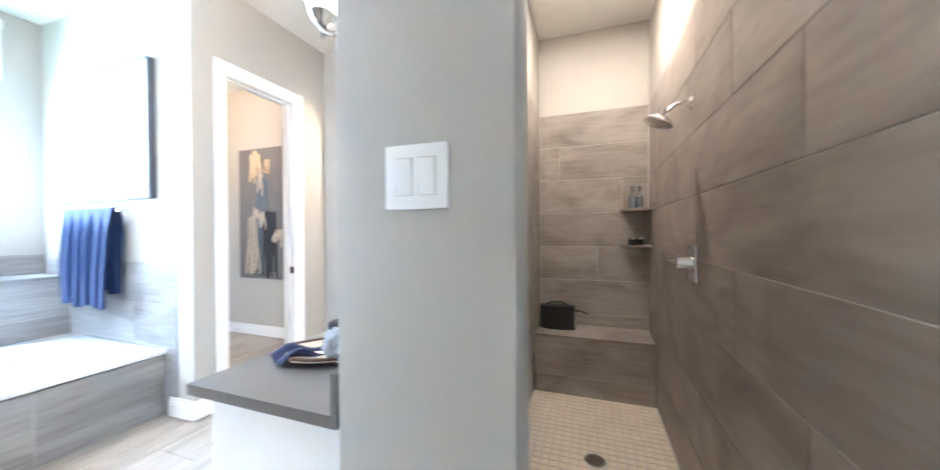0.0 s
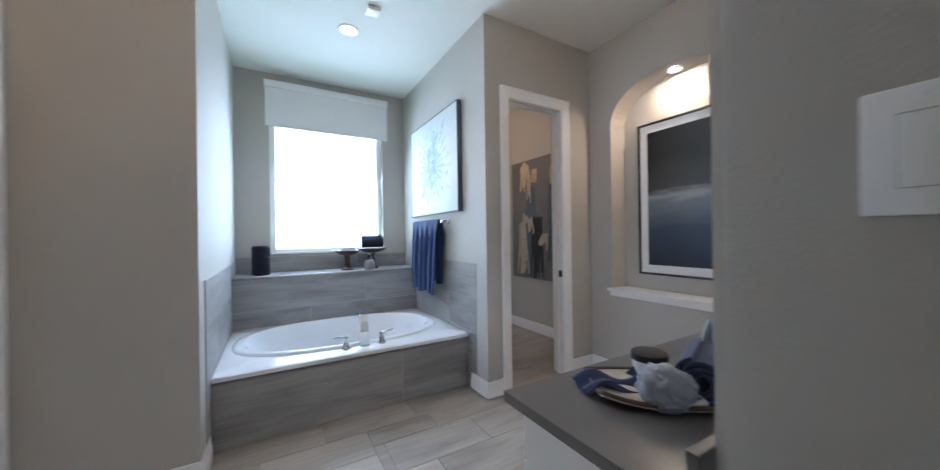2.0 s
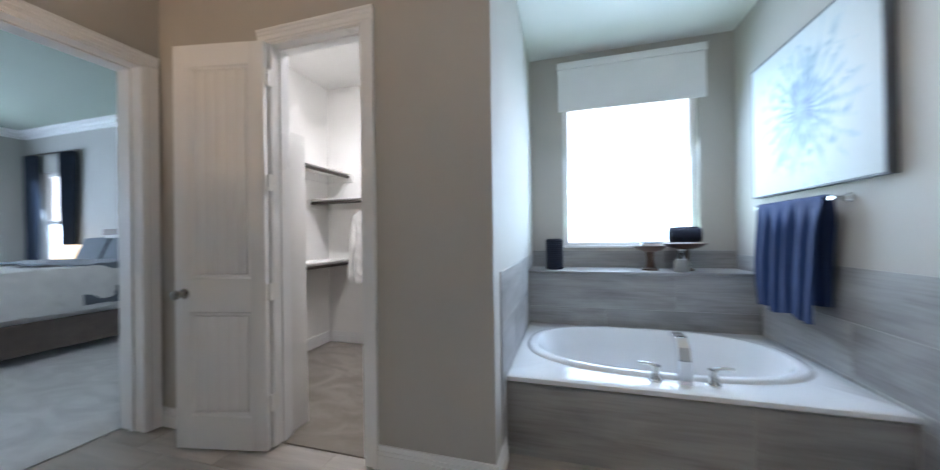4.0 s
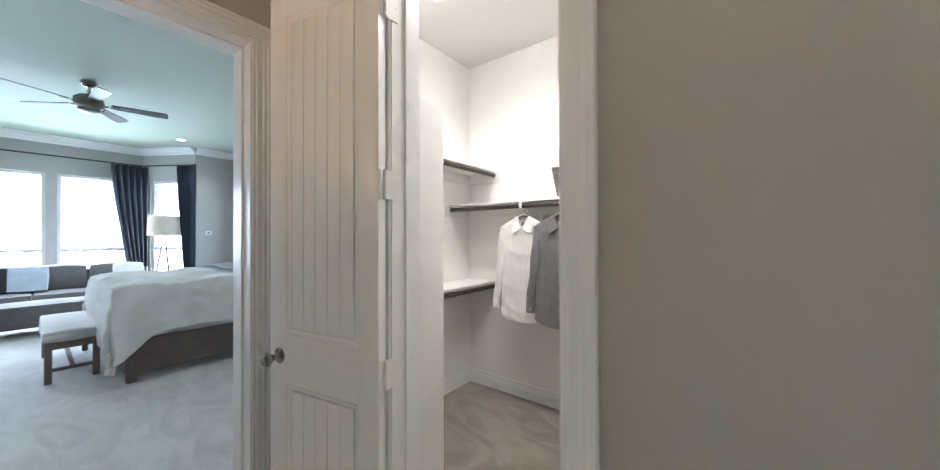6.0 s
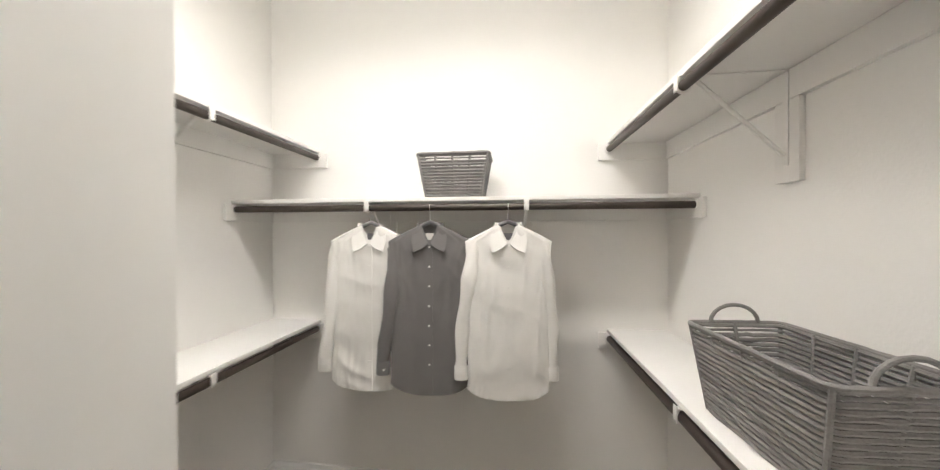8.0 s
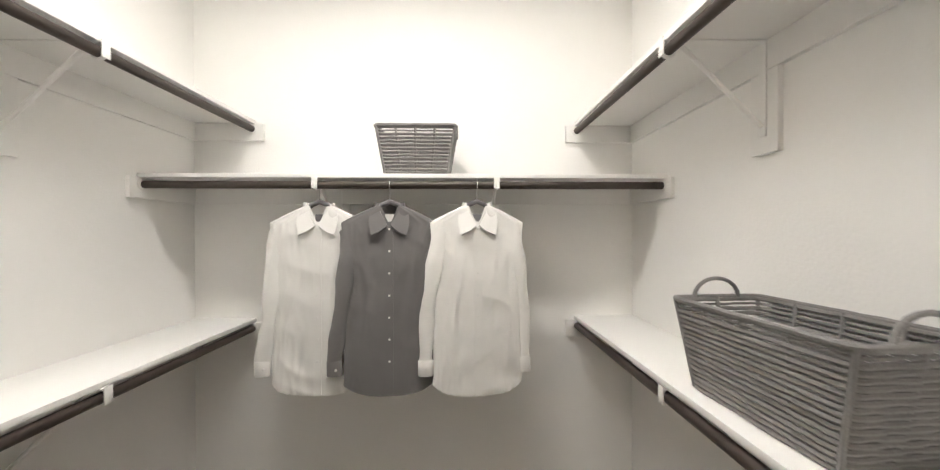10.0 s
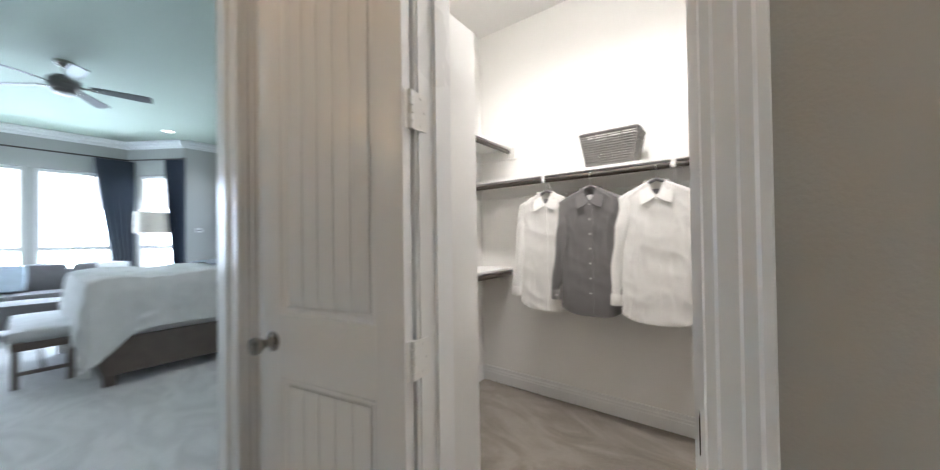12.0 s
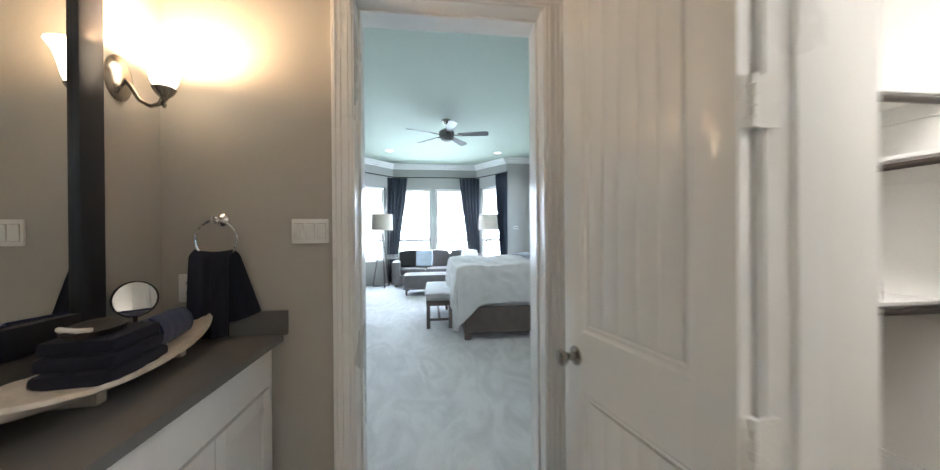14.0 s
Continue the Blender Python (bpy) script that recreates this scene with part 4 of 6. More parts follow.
sconce((0.515, 0.735, 1.90), 0, "brushed nickel wall sconce with a glowing bell shade above the vanity")


# Vanities
def slab_with_hole(x0, x1, y0, y1, z0, z1, hx0, hx1, hy0, hy1):
    bm = bmesh.new()
    n = 40
    def outer(z, i0):
        pts = []
        for i in range(n):
            q = 2 * math.pi * i / n
            c, s = math.cos(q), math.sin(q)
            cx, cy = (hx0 + hx1) / 2, (hy0 + hy1) / 2
            kx = ((x1 if c > 0 else x0) - cx) / c if abs(c) > 1e-6 else 1e9
            ky = ((y1 if s > 0 else y0) - cy) / s if abs(s) > 1e-6 else 1e9
            k = min(abs(kx), abs(ky))
            pts.append(Vector((cx + c * k, cy + s * k, z)))
        for px, py in ((x0, y0), (x1, y0), (x0, y1), (x1, y1)):
            j = min(range(n), key=lambda q: (pts[q].x - px) ** 2 + (pts[q].y - py) ** 2)
            pts[j] = Vector((px, py, z))
        return pts
    def hole(z):
        return [Vector(((hx0 + hx1) / 2 + (hx1 - hx0) / 2 * math.copysign(abs(math.cos(2 * math.pi * i / n)) ** 0.6, math.cos(2 * math.pi * i / n)), (hy0 + hy1) / 2 + (hy1 - hy0) / 2 * math.copysign(abs(math.sin(2 * math.pi * i / n)) ** 0.6, math.sin(2 * math.pi * i / n)), z)) for i in range(n)]
    loops = [hole(z0), outer(z0, 0), outer(z1, 0), hole(z1), hole(z0)]
    rings(bm, loops, cap=False)
    bmesh.ops.remove_doubles(bm, verts=bm.verts, dist=1e-5)
    return bm


def shaker(t, name, x0, x1, y, z0, z1, rail=0.055):
    """A front with a recessed panel, facing +y."""
    d = part(name, box(x0 + 0.001, x1 - 0.001, y, y + 0.010, z0 + 0.001, z1 - 0.001), CABINET, t)
    f = bmesh.new()
    for a in ((x0, x0 + rail, z0, z1), (x1 - rail, x1, z0, z1), (x0 + rail, x1 - rail, z0, z0 + rail), (x0 + rail, x1 - rail, z1 - rail, z1)):
        bbox(f, a[0], a[1], y + 0.0102, y + 0.020, a[2], a[3], r=0.0015)
    part("frame", f, CABINET, d)
    return d


def vanity(x0, x1, y0, y1, z, units, sink, label):
    n = len(units)
    for i, (a, b) in enumerate(units):
        t = thing("vanity_cabinet", (0, 0, 0), label, "cabinet", "vanity cabinets")
        part("body", box(a, b, y0 + 0.001, y1 - 0.05, 0.09, z - 0.0305), CABINET, t)
        part("toe_kick", box(a, b, y0 + 0.001, y1 - 0.11, 0.002, 0.0895), CABINET, t)
        yf = y1 - 0.0495
        part("drawer_front", box(a + 0.008, b - 0.008, yf, yf + 0.019, z - 0.19, z - 0.030, r=0.003), CABINET, t)
        mid = (a + b) / 2
        shaker(t, "door", a + 0.008, mid - 0.002, yf, 0.105, z - 0.20)
        shaker(t, "door", mid + 0.002, b - 0.008, yf, 0.105, z - 0.20)
    c = thing("vanity_countertop", (0, 0, 0), "dark grey quartz vanity countertop with a low backsplash", "countertop")
    part("slab", slab_with_hole(x0, x1, y0 + 0.001, y1, z - 0.03, z, *sink), COUNTER, c, smooth=False)
    part("backsplash", box(x0, x1, y0 + 0.0005, y0 + 0.02, z + 0.0002, z + 0.10, r=0.002), COUNTER, c)
    s = thing("sink", (0, 0, 0), "white oval undermount sink in the counter", "sink")
    hx0, hx1, hy0, hy1 = sink
    bm = bmesh.new()
    loops = []
    for k, zz in ((1.02, -0.031), (1.0, -0.05), (0.94, -0.10), (0.75, -0.15), (0.3, -0.165), (0.05, -0.166)):
        loops.append([Vector(((hx0 + hx1) / 2 + (hx1 - hx0) / 2 * k * math.copysign(abs(math.cos(2 * math.pi * i / 40)) ** 0.6, math.cos(2 * math.pi * i / 40)), (hy0 + hy1) / 2 + (hy1 - hy0) / 2 * k * math.copysign(abs(math.sin(2 * math.pi * i / 40)) ** 0.6, math.sin(2 * math.pi * i / 40)), z + zz)) for i in range(40)])
    rings(bm, loops, cap=False)
    part("bowl", bm, ACRYLIC, s)
    return c


ct = vanity(XW + 0.001, -1.30, YS, 1.44, 0.92, [(-2.78, -2.05), (-2.05, -1.32)], (-1.98, -1.50, 1.07, 1.36), "white painted vanity cabinet with drawer and panel doors")
part("side_splash", box(XW + 0.0008, XW + 0.02, YS + 0.021, 1.462, 0.9202, 1.022, r=0.002), COUNTER, ct)
f = thing("filler_strip", (0, 0, 0), "narrow white filler strip between vanity and wall", "filler strip")
part("board", box(XW + 0.001, -2.781, 1.36, 1.392, 0.002, 0.888), CABINET, f)
ct = vanity(0.39, XE - 0.001, 0.736, 1.262, 0.838, [(0.43, 1.10), (1.10, 1.78), (1.78, 2.46)], (1.28, 1.83, 0.86, 1.16), "white painted vanity cabinet with drawer and panel doors")
part("side_splash", box(XE - 0.021, XE - 0.0008, 0.757, 1.26, 0.8382, 0.94, r=0.002), COUNTER, ct)


def big_mirror():
    t = thing("vanity_mirror", (0, YS + 0.001, 0), "large framed mirror with a wide espresso frame over the vanity", "mirror")
    x0, x1, z0, z1, w = -2.555, -1.50, 1.024, 2.45, 0.082
    f = bmesh.new()
    for a in ((x0, x0 + w, z0, z1), (x1 - w, x1, z0, z1), (x0 + w, x1 - w, z0, z0 + w), (x0 + w, x1 - w, z1 - w, z1)):
        bbox(f, a[0], a[1], 0, 0.03, a[2], a[3], r=0.005)
    part("frame", f, ESPRESSO, t)
    part("glass", box(x0 + w - 0.005, x1 - w + 0.005, 0.004, 0.012, z0 + w - 0.005, z1 - w + 0.005), MIRROR, t, "silvered mirror glass")


big_mirror()


def towel_ring():
    t = thing("towel_ring", (XW + 0.001, 1.205, 1.405), "chrome towel ring on the wall", "towel ring")
    part("flange", lathe(bmesh.new(), [(0.026, 0), (0.026, 0.008), (0.013, 0.02), (0.012, 0.05), (0.016, 0.056), (0.006, 0.06)], 24, m=pose(0, 0, 0, 0, 90, 0)), CHROME, t)
    ring = [(0.045, 0.0 + 0.078 * math.sin(2 * math.pi * i / 40), -0.08 + 0.078 * math.cos(2 * math.pi * i / 40)) for i in range(40)]
    part("ring", tube(bmesh.new(), ring, 0.0055, 8, True), CHROME, t)
    h = thing("hand_towel", (XW + 0.046, 1.205, 1.262), "navy hand towel hanging through the chrome ring", "towel")

    def f(u, v):
        s = v * 2 - 1
        drop = abs(s)
        w = max(0.0, min(1.0, 0.5 + s * 7))
        w = w * w * (3 - 2 * w)
        half = 0.074 + (0.004 * w + 0.012 * (1 - w)) * drop
        shift = -0.014 * w + 0.075 * (1 - w) * drop
        fold = (0.006 * math.sin(u * 13) + 0.003 * math.sin(u * 31 + 1)) * min(1, 0.3 + drop * 2)
        x = w * (0.018 + fold + 0.012 * drop) + (1 - w) * (-0.014 + 0.5 * fold)
        top = 0.010 * (2 * u - 1) ** 2
        return Vector((x, (u - 0.5) * 2 * half + shift, 0.010 + top - (1 - math.exp(-drop * 30)) * 0.006 - drop * (0.335 * w + (0.30 - 0.05 * u) * (1 - w))))
    part("cloth", sheet(44, 90, f, 0.004), NAVY, h)


towel_ring()


def long_tray():
    t = thing("wooden_tray", (-2.36, 1.17, 0.92), "long curved whitewashed wooden tray on two feet", "tray", rz=6)

    def f(u, v):
        a = u * 2 - 1
        half = 0.125 * (1 - 0.55 * abs(a) ** 3.5)
        b = v * 2 - 1
        return Vector((a * 0.41, b * half, 0.036 + 0.058 * a * a + 0.028 * b * b + 0.003 * noise.noise((u * 20, v * 4, 3))))
    part("dish", sheet(60, 14, f, 0.012), WHITEWASH, t)
    for x in (-0.23, 0.11):
        part("foot", box(x - 0.016, x + 0.016, -0.060, 0.060, 0.0, 0.044, r=0.004), WHITEWASH, t)
    s = thing("folded_towels", (-2.355, 1.165, 0.962), "stack of folded navy towels on the wooden tray", "towels", rz=8)
    for i in range(3):
        part("towel", box(-0.125 + 0.008 * i, 0.115 - 0.012 * i, -0.085, 0.088 - 0.006 * i, 0.0385 * i, 0.038 + 0.0385 * i, r=0.015), NAVY, s)
    b = thing("bath_brush", (-2.33, 1.165, 1.079), "dark bath brush with a pale ribbon on the towels", "brush", rz=12)
    part("body", lathe(bmesh.new(), [(0.01, 0), (0.05, 0.004), (0.055, 0.018), (0.04, 0.03), (0.01, 0.033)], 24, m=Matrix.Diagonal((1.7, 1, 1, 1))), BLACK, b)
    part("ribbon", tube(bmesh.new(), [(0.06, -0.03, 0.02), (0.09, -0.02, 0.035), (0.10, 0.02, 0.03), (0.07, 0.03, 0.024)], 0.006), SHIRT_W, b)
    r = thing("rolled_hand_towel", (-2.575, 1.145, 0.972), "rolled navy blue hand towel on the tray end", "towel", rz=10)
    spiral_roll(r, 0.052, 0.19, NAVY2, "x")


long_tray()


def makeup_mirror():
    t = thing("makeup_mirror", (-2.62, 1.035, 0.92), "round black makeup mirror on a stand", "mirror")
    part("base", lathe(bmesh.new(), [(0.062, 0), (0.062, 0.008), (0.02, 0.016), (0.008, 0.02)], 28), BLACK, t)
    part("stem", rod((0, 0, 0.018), (0, 0, 0.140), 0.006), BLACK, t)
    m = pose(0, 0, 0.200, -86, 0, -38)
    part("rim", lathe(bmesh.new(), [(0.058, -0.012), (0.0630, -0.004), (0.0630, 0.006), (0.059, 0.008), (0.0585, -0.006)], 40, m=m, cap=False), BLACK, t)
    part("glass", lathe(bmesh.new(), [(0.0586, -0.006), (0.0586, 0.003), (0.03, 0.0031)], 40, m=m), MIRROR, t)
    part("back", lathe(bmesh.new(), [(0.059, -0.0125), (0.054, -0.018), (0.02, -0.022)], 40, m=m), BLACK, t)


makeup_mirror()


def shell_tray():
    t = thing("shallow_tray", (0.785, 0.993, 0.838), "whitewashed shallow tray with a dark rim on the vanity", "tray", rz=-33)

    def f(u, v):
        a, b = u * 2 - 1, v * 2 - 1
        return Vector((a * 0.222, b * 0.125 * (1 - 0.35 * abs(a) ** 3), 0.006 + 0.016 * abs(a) ** 2.5 + 0.016 * b * b))
    part("dish", sheet(40, 16, f, 0.009), WHITEWASH, t)
    edge = [f(i / 30, 0.0) for i in range(30)] + [f(1.0, i / 10) for i in range(10)] + [f(1 - i / 30, 1.0) for i in range(30)] + [f(0.0, 1 - i / 10) for i in range(10)]
    part("rim", tube(bmesh.new(), edge, 0.0055, 7, True), DARKWOOD, t, "dark wooden rim")
    n = thing("navy_cloth", (0.67, 1.108, 0.848), "navy folded wash cloth draped on the tray", "cloth", rz=-25)

    def g(u, v):
        return Vector(((u - 0.5) * 0.20, (v - 0.5) * 0.11, 0.014 + 0.016 * math.sin(u * 7) + 0.012 * math.sin(v * 9 + u * 4) - 0.05 * max(0, 0.3 - u)))
    part("cloth", sheet(26, 18, g, 0.012), NAVY2, n)
    j = thing("cream_jar", (0.83, 1.093, 0.856), "white cosmetic jar with a black lid on the tray", "jar")
    part("jar", lathe(bmesh.new(), [(0.046, -0.02), (0.051, -0.012), (0.051, 0.042)], 30), ACRYLIC, j)
    part("lid", lathe(bmesh.new(), [(0.053, 0.0422), (0.053, 0.062), (0.047, 0.066), (0.005, 0.067)], 30), BLACK, j, "black screw lid")
    b = thing("bath_puff", (0.675, 0.953, 0.853), "grey-blue mesh bath puff ball", "bath puff")
    bm = bmesh.new()
    bmesh.ops.create_icosphere(bm, subdivisions=4, radius=0.066)
    for v in bm.verts:
        v.co *= 1 + 0.16 * noise.noise(v.co * 38) + 0.12 * noise.noise(v.co * 95)
        v.co.z *= 0.85
        v.co.z += 0.044
    part("puff", bm, cloth_material("grey_blue_mesh", (0.25, 0.265, 0.30), 160.0, 0.25, 0.6), b)
    part("ribbon", tube(bmesh.new(), [(0.03, -0.05, 0.02), (0.07, -0.06, 0.012), (0.09, -0.03, 0.018), (0.06, -0.03, 0.025)], 0.006), SHIRT_W, b)
    r = thing("rolled_navy_towel", (0.855, 0.943, 0.850), "rolled dark navy towel on the tray", "towel", rz=20)
    spiral_roll(r, 0.058, 0.22, NAVY2)
    k = thing("tissue_fan", (1.235, 1.115, 0.838), "pale blue folded paper fans standing on the vanity", "paper fan")
    for i in range(3):
        bm = bmesh.new()
        m = pose(0.022 * i, -0.012 * i, 0, 0, 0, 20 * i)
        prof = [(-0.035, 0), (0.035, 0), (0.04, 0.07), (0.012, 0.125), (-0.02, 0.10), (-0.042, 0.06)]
        rings(bm, [[m @ Vector((x, -0.003, z)) for x, z in prof], [m @ Vector((x, 0.003, z)) for x, z in prof]])
        part("leaf", bm, PALEBLUE, k)


shell_tray()


# Closet door
def door_leaf():
    t = thing("door_1", (-1.885, YN - 0.024, 0.012), "white two-panel plank door swung wide open", "door", rz=180 + 11, kind="structure")
    w, h, th = 0.576, 2.405, 0.034
    y0, y1 = 0.0, th
    st, rails = 0.092, ((0, 0.19), (0.815, 1.005), (h - 0.125, h))
    for a, b in ((0, st), (w - st, w)):
        part("stile", box(a, b, y0, y1, 0, h, r=0.0015), DOOR, t)
    for a, b in rails:
        part("rail", box(st, w - st, y0, y1, a, b), DOOR, t)
    for nm, za, zb in (("lower_panel", 0.19, 0.815), ("upper_panel", 1.005, h - 0.125)):
        p = part(nm, box(st, w - st, y0 + 0.0155, y1 - 0.0155, za, zb), DOOR, t)
        n = 5
        for i in range(n):
            a = st + 0.031 + (w - 2 * st - 0.062) * i / n
            b = st + 0.031 + (w - 2 * st - 0.062) * (i + 1) / n
            part("plank", box(a + 0.0006, b - 0.0006, y0 + 0.0085, y1 - 0.0085, za + 0.031, zb - 0.031, r=0.0034), DOOR, p)
        mo = bmesh.new()
        for face, sgn in ((y0, 1), (y1, -1)):
            loops = []
            for inset, deep in ((0.0, 0.0005), (0.004, 0.0012), (0.010, 0.008), (0.016, 0.0095), (0.022, 0.0085), (0.030, 0.0145), (0.0, 0.0145)):
                xa, xb, zc, zd = st + inset, w - st - inset, za + inset, zb - inset
                loops.append([Vector((x, face + sgn * deep, z)) for x, z in ((xa, zc), (xb, zc), (xb, zd), (xa, zd))])
            rings(mo, loops + [loops[0]], cap=False)
        bmesh.ops.remove_doubles(mo, verts=mo.verts, dist=1e-6)
        part("moulding", mo, DOOR, p)
    for sgn, y in ((1, y1), (-1, y0)):
        k = bmesh.new()
        lathe(k, [(0.031, 0), (0.031, 0.004), (0.014, 0.010), (0.011, 0.03), (0.020, 0.040), (0.027, 0.052), (0.026, 0.064), (0.012, 0.070)], 26, m=pose(w - 0.062, y, 0.92, -90 * sgn, 0, 0))
        part("knob", k, NICKEL, t, "round brushed nickel knob")
    for z in (2.20, 1.575, 0.925, 0.27):
        b = bmesh.new()
        bbox(b, -0.004, 0.0, -0.004, 0.030, z - 0.05, z + 0.05, r=0.001)
        hg = part("hinge", b, SHELF, t, "white painted hinge")
        for dz in (-0.03, 0.0, 0.03):
            part("screw", lathe(bmesh.new(), [(0.004, 0), (0.003, 0.0015)], 8, m=pose(-0.004, 0.018, z + dz, 0, -90, 0)), SHELF, hg)


door_leaf()


def jamb_leaf(z, lining):
    """A painted hinge leaf on the door lining with rounded outer corners, a knuckle and screws."""
    pts = [(2.664, z - 0.05)]
    for cy, cz, q0 in ((2.716, z - 0.038, -90), (2.716, z + 0.038, 0)):
        pts += [(cy + 0.012 * math.cos(radians(q0 + 18 * i)), cz + 0.012 * math.sin(radians(q0 + 18 * i))) for i in range(6)]
    pts.append((2.664, z + 0.05))
    leaf = part("hinge_leaf", rings(bmesh.new(), [[Vector((x, a, b)) for a, b in pts] for x in (-1.8755, -1.8715)]), SHELF, lining, "white painted hinge leaf", smooth=False)
    kn = bmesh.new()
    for k in range(5):
        tube(kn, [(-1.874, 2.668, z - 0.05 + 0.0205 * k), (-1.874, 2.668, z - 0.0315 + 0.0205 * k)], 0.0075, 12)
    part("knuckle", kn, SHELF, leaf)
    for dy, dz in ((0.038, 0.036), (0.050, 0.0), (0.038, -0.036)):
        part("screw", lathe(bmesh.new(), [(0.0042, 0), (0.0036, 0.0012), (0.001, 0.0008)], 10, m=pose(-1.8715, 2.664 + dy, z + dz, 0, 90, 0)), SHELF, leaf)


for z in (2.212, 1.587, 0.937, 0.282):
    jamb_leaf(z, bpy.data.objects["trim_jamb_closet"])
s = thing("strike_plate", (-1.2655, YN + 0.02, 0.93), "dark metal strike plate in the door lining", "strike plate")
part("plate", box(-0.002, 0, -0.012, 0.03, -0.03, 0.03), BRONZE, s)
s = thing("strike_plate", (2.0895, YN + 0.02, 0.93), "dark metal strike plate in the door lining", "strike plate")
part("plate", box(-0.002, 0, -0.012, 0.03, -0.03, 0.03), BRONZE, s)


# Closet fittings
def closet_run(p0, p1, inward, z, label, brackets):
    """A shelf with its cleats, rod and hooks along a wall from p0 to p1; inward is the direction into the room."""
    d = Vector((p1[0] - p0[0], p1[1] - p0[1], 0))
    L, d = d.length, d.normalized()
    m = Matrix((( d.x, inward[0], 0, p0[0]), (d.y, inward[1], 0, p0[1]), (0, 0, 1, 0), (0, 0, 0, 1)))
    t = thing("closet_shelf", (0, 0, 0), label, "shelf", "closet shelves")
    part("board", box(0.001, L - 0.001, 0.0005, 0.312, z, z + 0.019, r=0.002, m=m), SHELF, t)
    part("cleat", box(0.001, L - 0.001, 0.0005, 0.018, z - 0.088, z - 0.0005, m=m), SHELF, t)
    for a, b in ((0.001, 0.019), (L - 0.019, L - 0.001)):
        part("end_cleat", box(a, b, 0.0185, 0.36, z - 0.088, z - 0.0005, r=0.002, m=m), SHELF, t)
    r = thing("closet_rod", (0, 0, 0), "dark bronze closet rod under a white shelf", "rod", "closet rods")
    part("bar", tube(bmesh.new(), [m @ Vector((0.02, 0.305, z - 0.030)), m @ Vector((L - 0.02, 0.305, z - 0.030))], 0.0165, 16), BRONZE, r)
    for a in (0.02, L - 0.023):
        part("socket", lathe(bmesh.new(), [(0.026, 0), (0.026, 0.003), (0.019, 0.006)], 18, m=m @ pose(a, 0.305, z - 0.030, 0, 90, 0)), SHELF, r)
    for a in brackets:
        b = thing("shelf_bracket", (0, 0, 0), "white steel shelf and rod bracket", "bracket", "closet brackets")
        part("back_board", box(a - 0.045, a + 0.045, 0.0005, 0.0175, z - 0.33, z - 0.0885, r=0.002, m=m), SHELF, b)
        part("upright", box(a - 0.011, a + 0.011, 0.0185, 0.0215, z - 0.28, z - 0.001, m=m), SHELF, b)
        part("top_arm", box(a - 0.011, a + 0.011, 0.022, 0.32, z - 0.0045, z - 0.001, m=m), SHELF, b)
        part("strut", tube(bmesh.new(), [m @ Vector((a, 0.025, z - 0.25)), m @ Vector((a, 0.27, z - 0.012))], 0.007, 8), SHELF, b)
        hk = [m @ Vector((a, 0.305 + 0.019 * math.sin(q), z - 0.030 - 0.019 * math.cos(q))) for q in [math.pi * (-0.55 + 1.1 * i / 8) for i in range(9)]]
        part("hook", tube(bmesh.new(), [m @ Vector((a, 0.315, z - 0.003)), *reversed(hk)], 0.006, 8), SHELF, b)
        part("clip", box(a - 0.012, a + 0.012, 0.3225, 0.3265, z - 0.047, z + 0.006, r=0.001, m=m), SHELF, b)


closet_run((CX0, CY), (CX1 - 0.004, CY), (0, -1), 1.676, "white closet shelf along the back wall", (0.745, 1.52))
for z in (2.000, 0.984):
    closet_run((CX0, CY), (CX0, 2.99), (1, 0), z, "white closet shelf along the side wall", (0.75,))
    closet_run((CX1 - 0.004, CY), (CX1 - 0.004, 2.99), (-1, 0), z, "white closet shelf along the side wall", (0.80,))


def shoe_tower():
    t = thing("shoe_tower", (0, 0, 0), "white painted shelf tower beside the closet door", "shelf tower")
    part("side_panel", box(-1.925, -1.895, YN + 0.125, 2.985, 0.009, 1.945, r=0.002), SHELF, t)
    part("side_panel", box(-2.50, -2.47, YN + 0.125, 2.985, 0.009, 1.945, r=0.002), SHELF, t)
    part("top_board", box(-2.469, -1.926, YN + 0.125, 2.985, 1.92, 1.944), SHELF, t)
    for i in range(6):
        part("shelf", box(-2.469, -1.926, YN + 0.125, 2.975, 0.10 + 0.30 * i, 0.12 + 0.30 * i), SHELF, t)


shoe_tower()


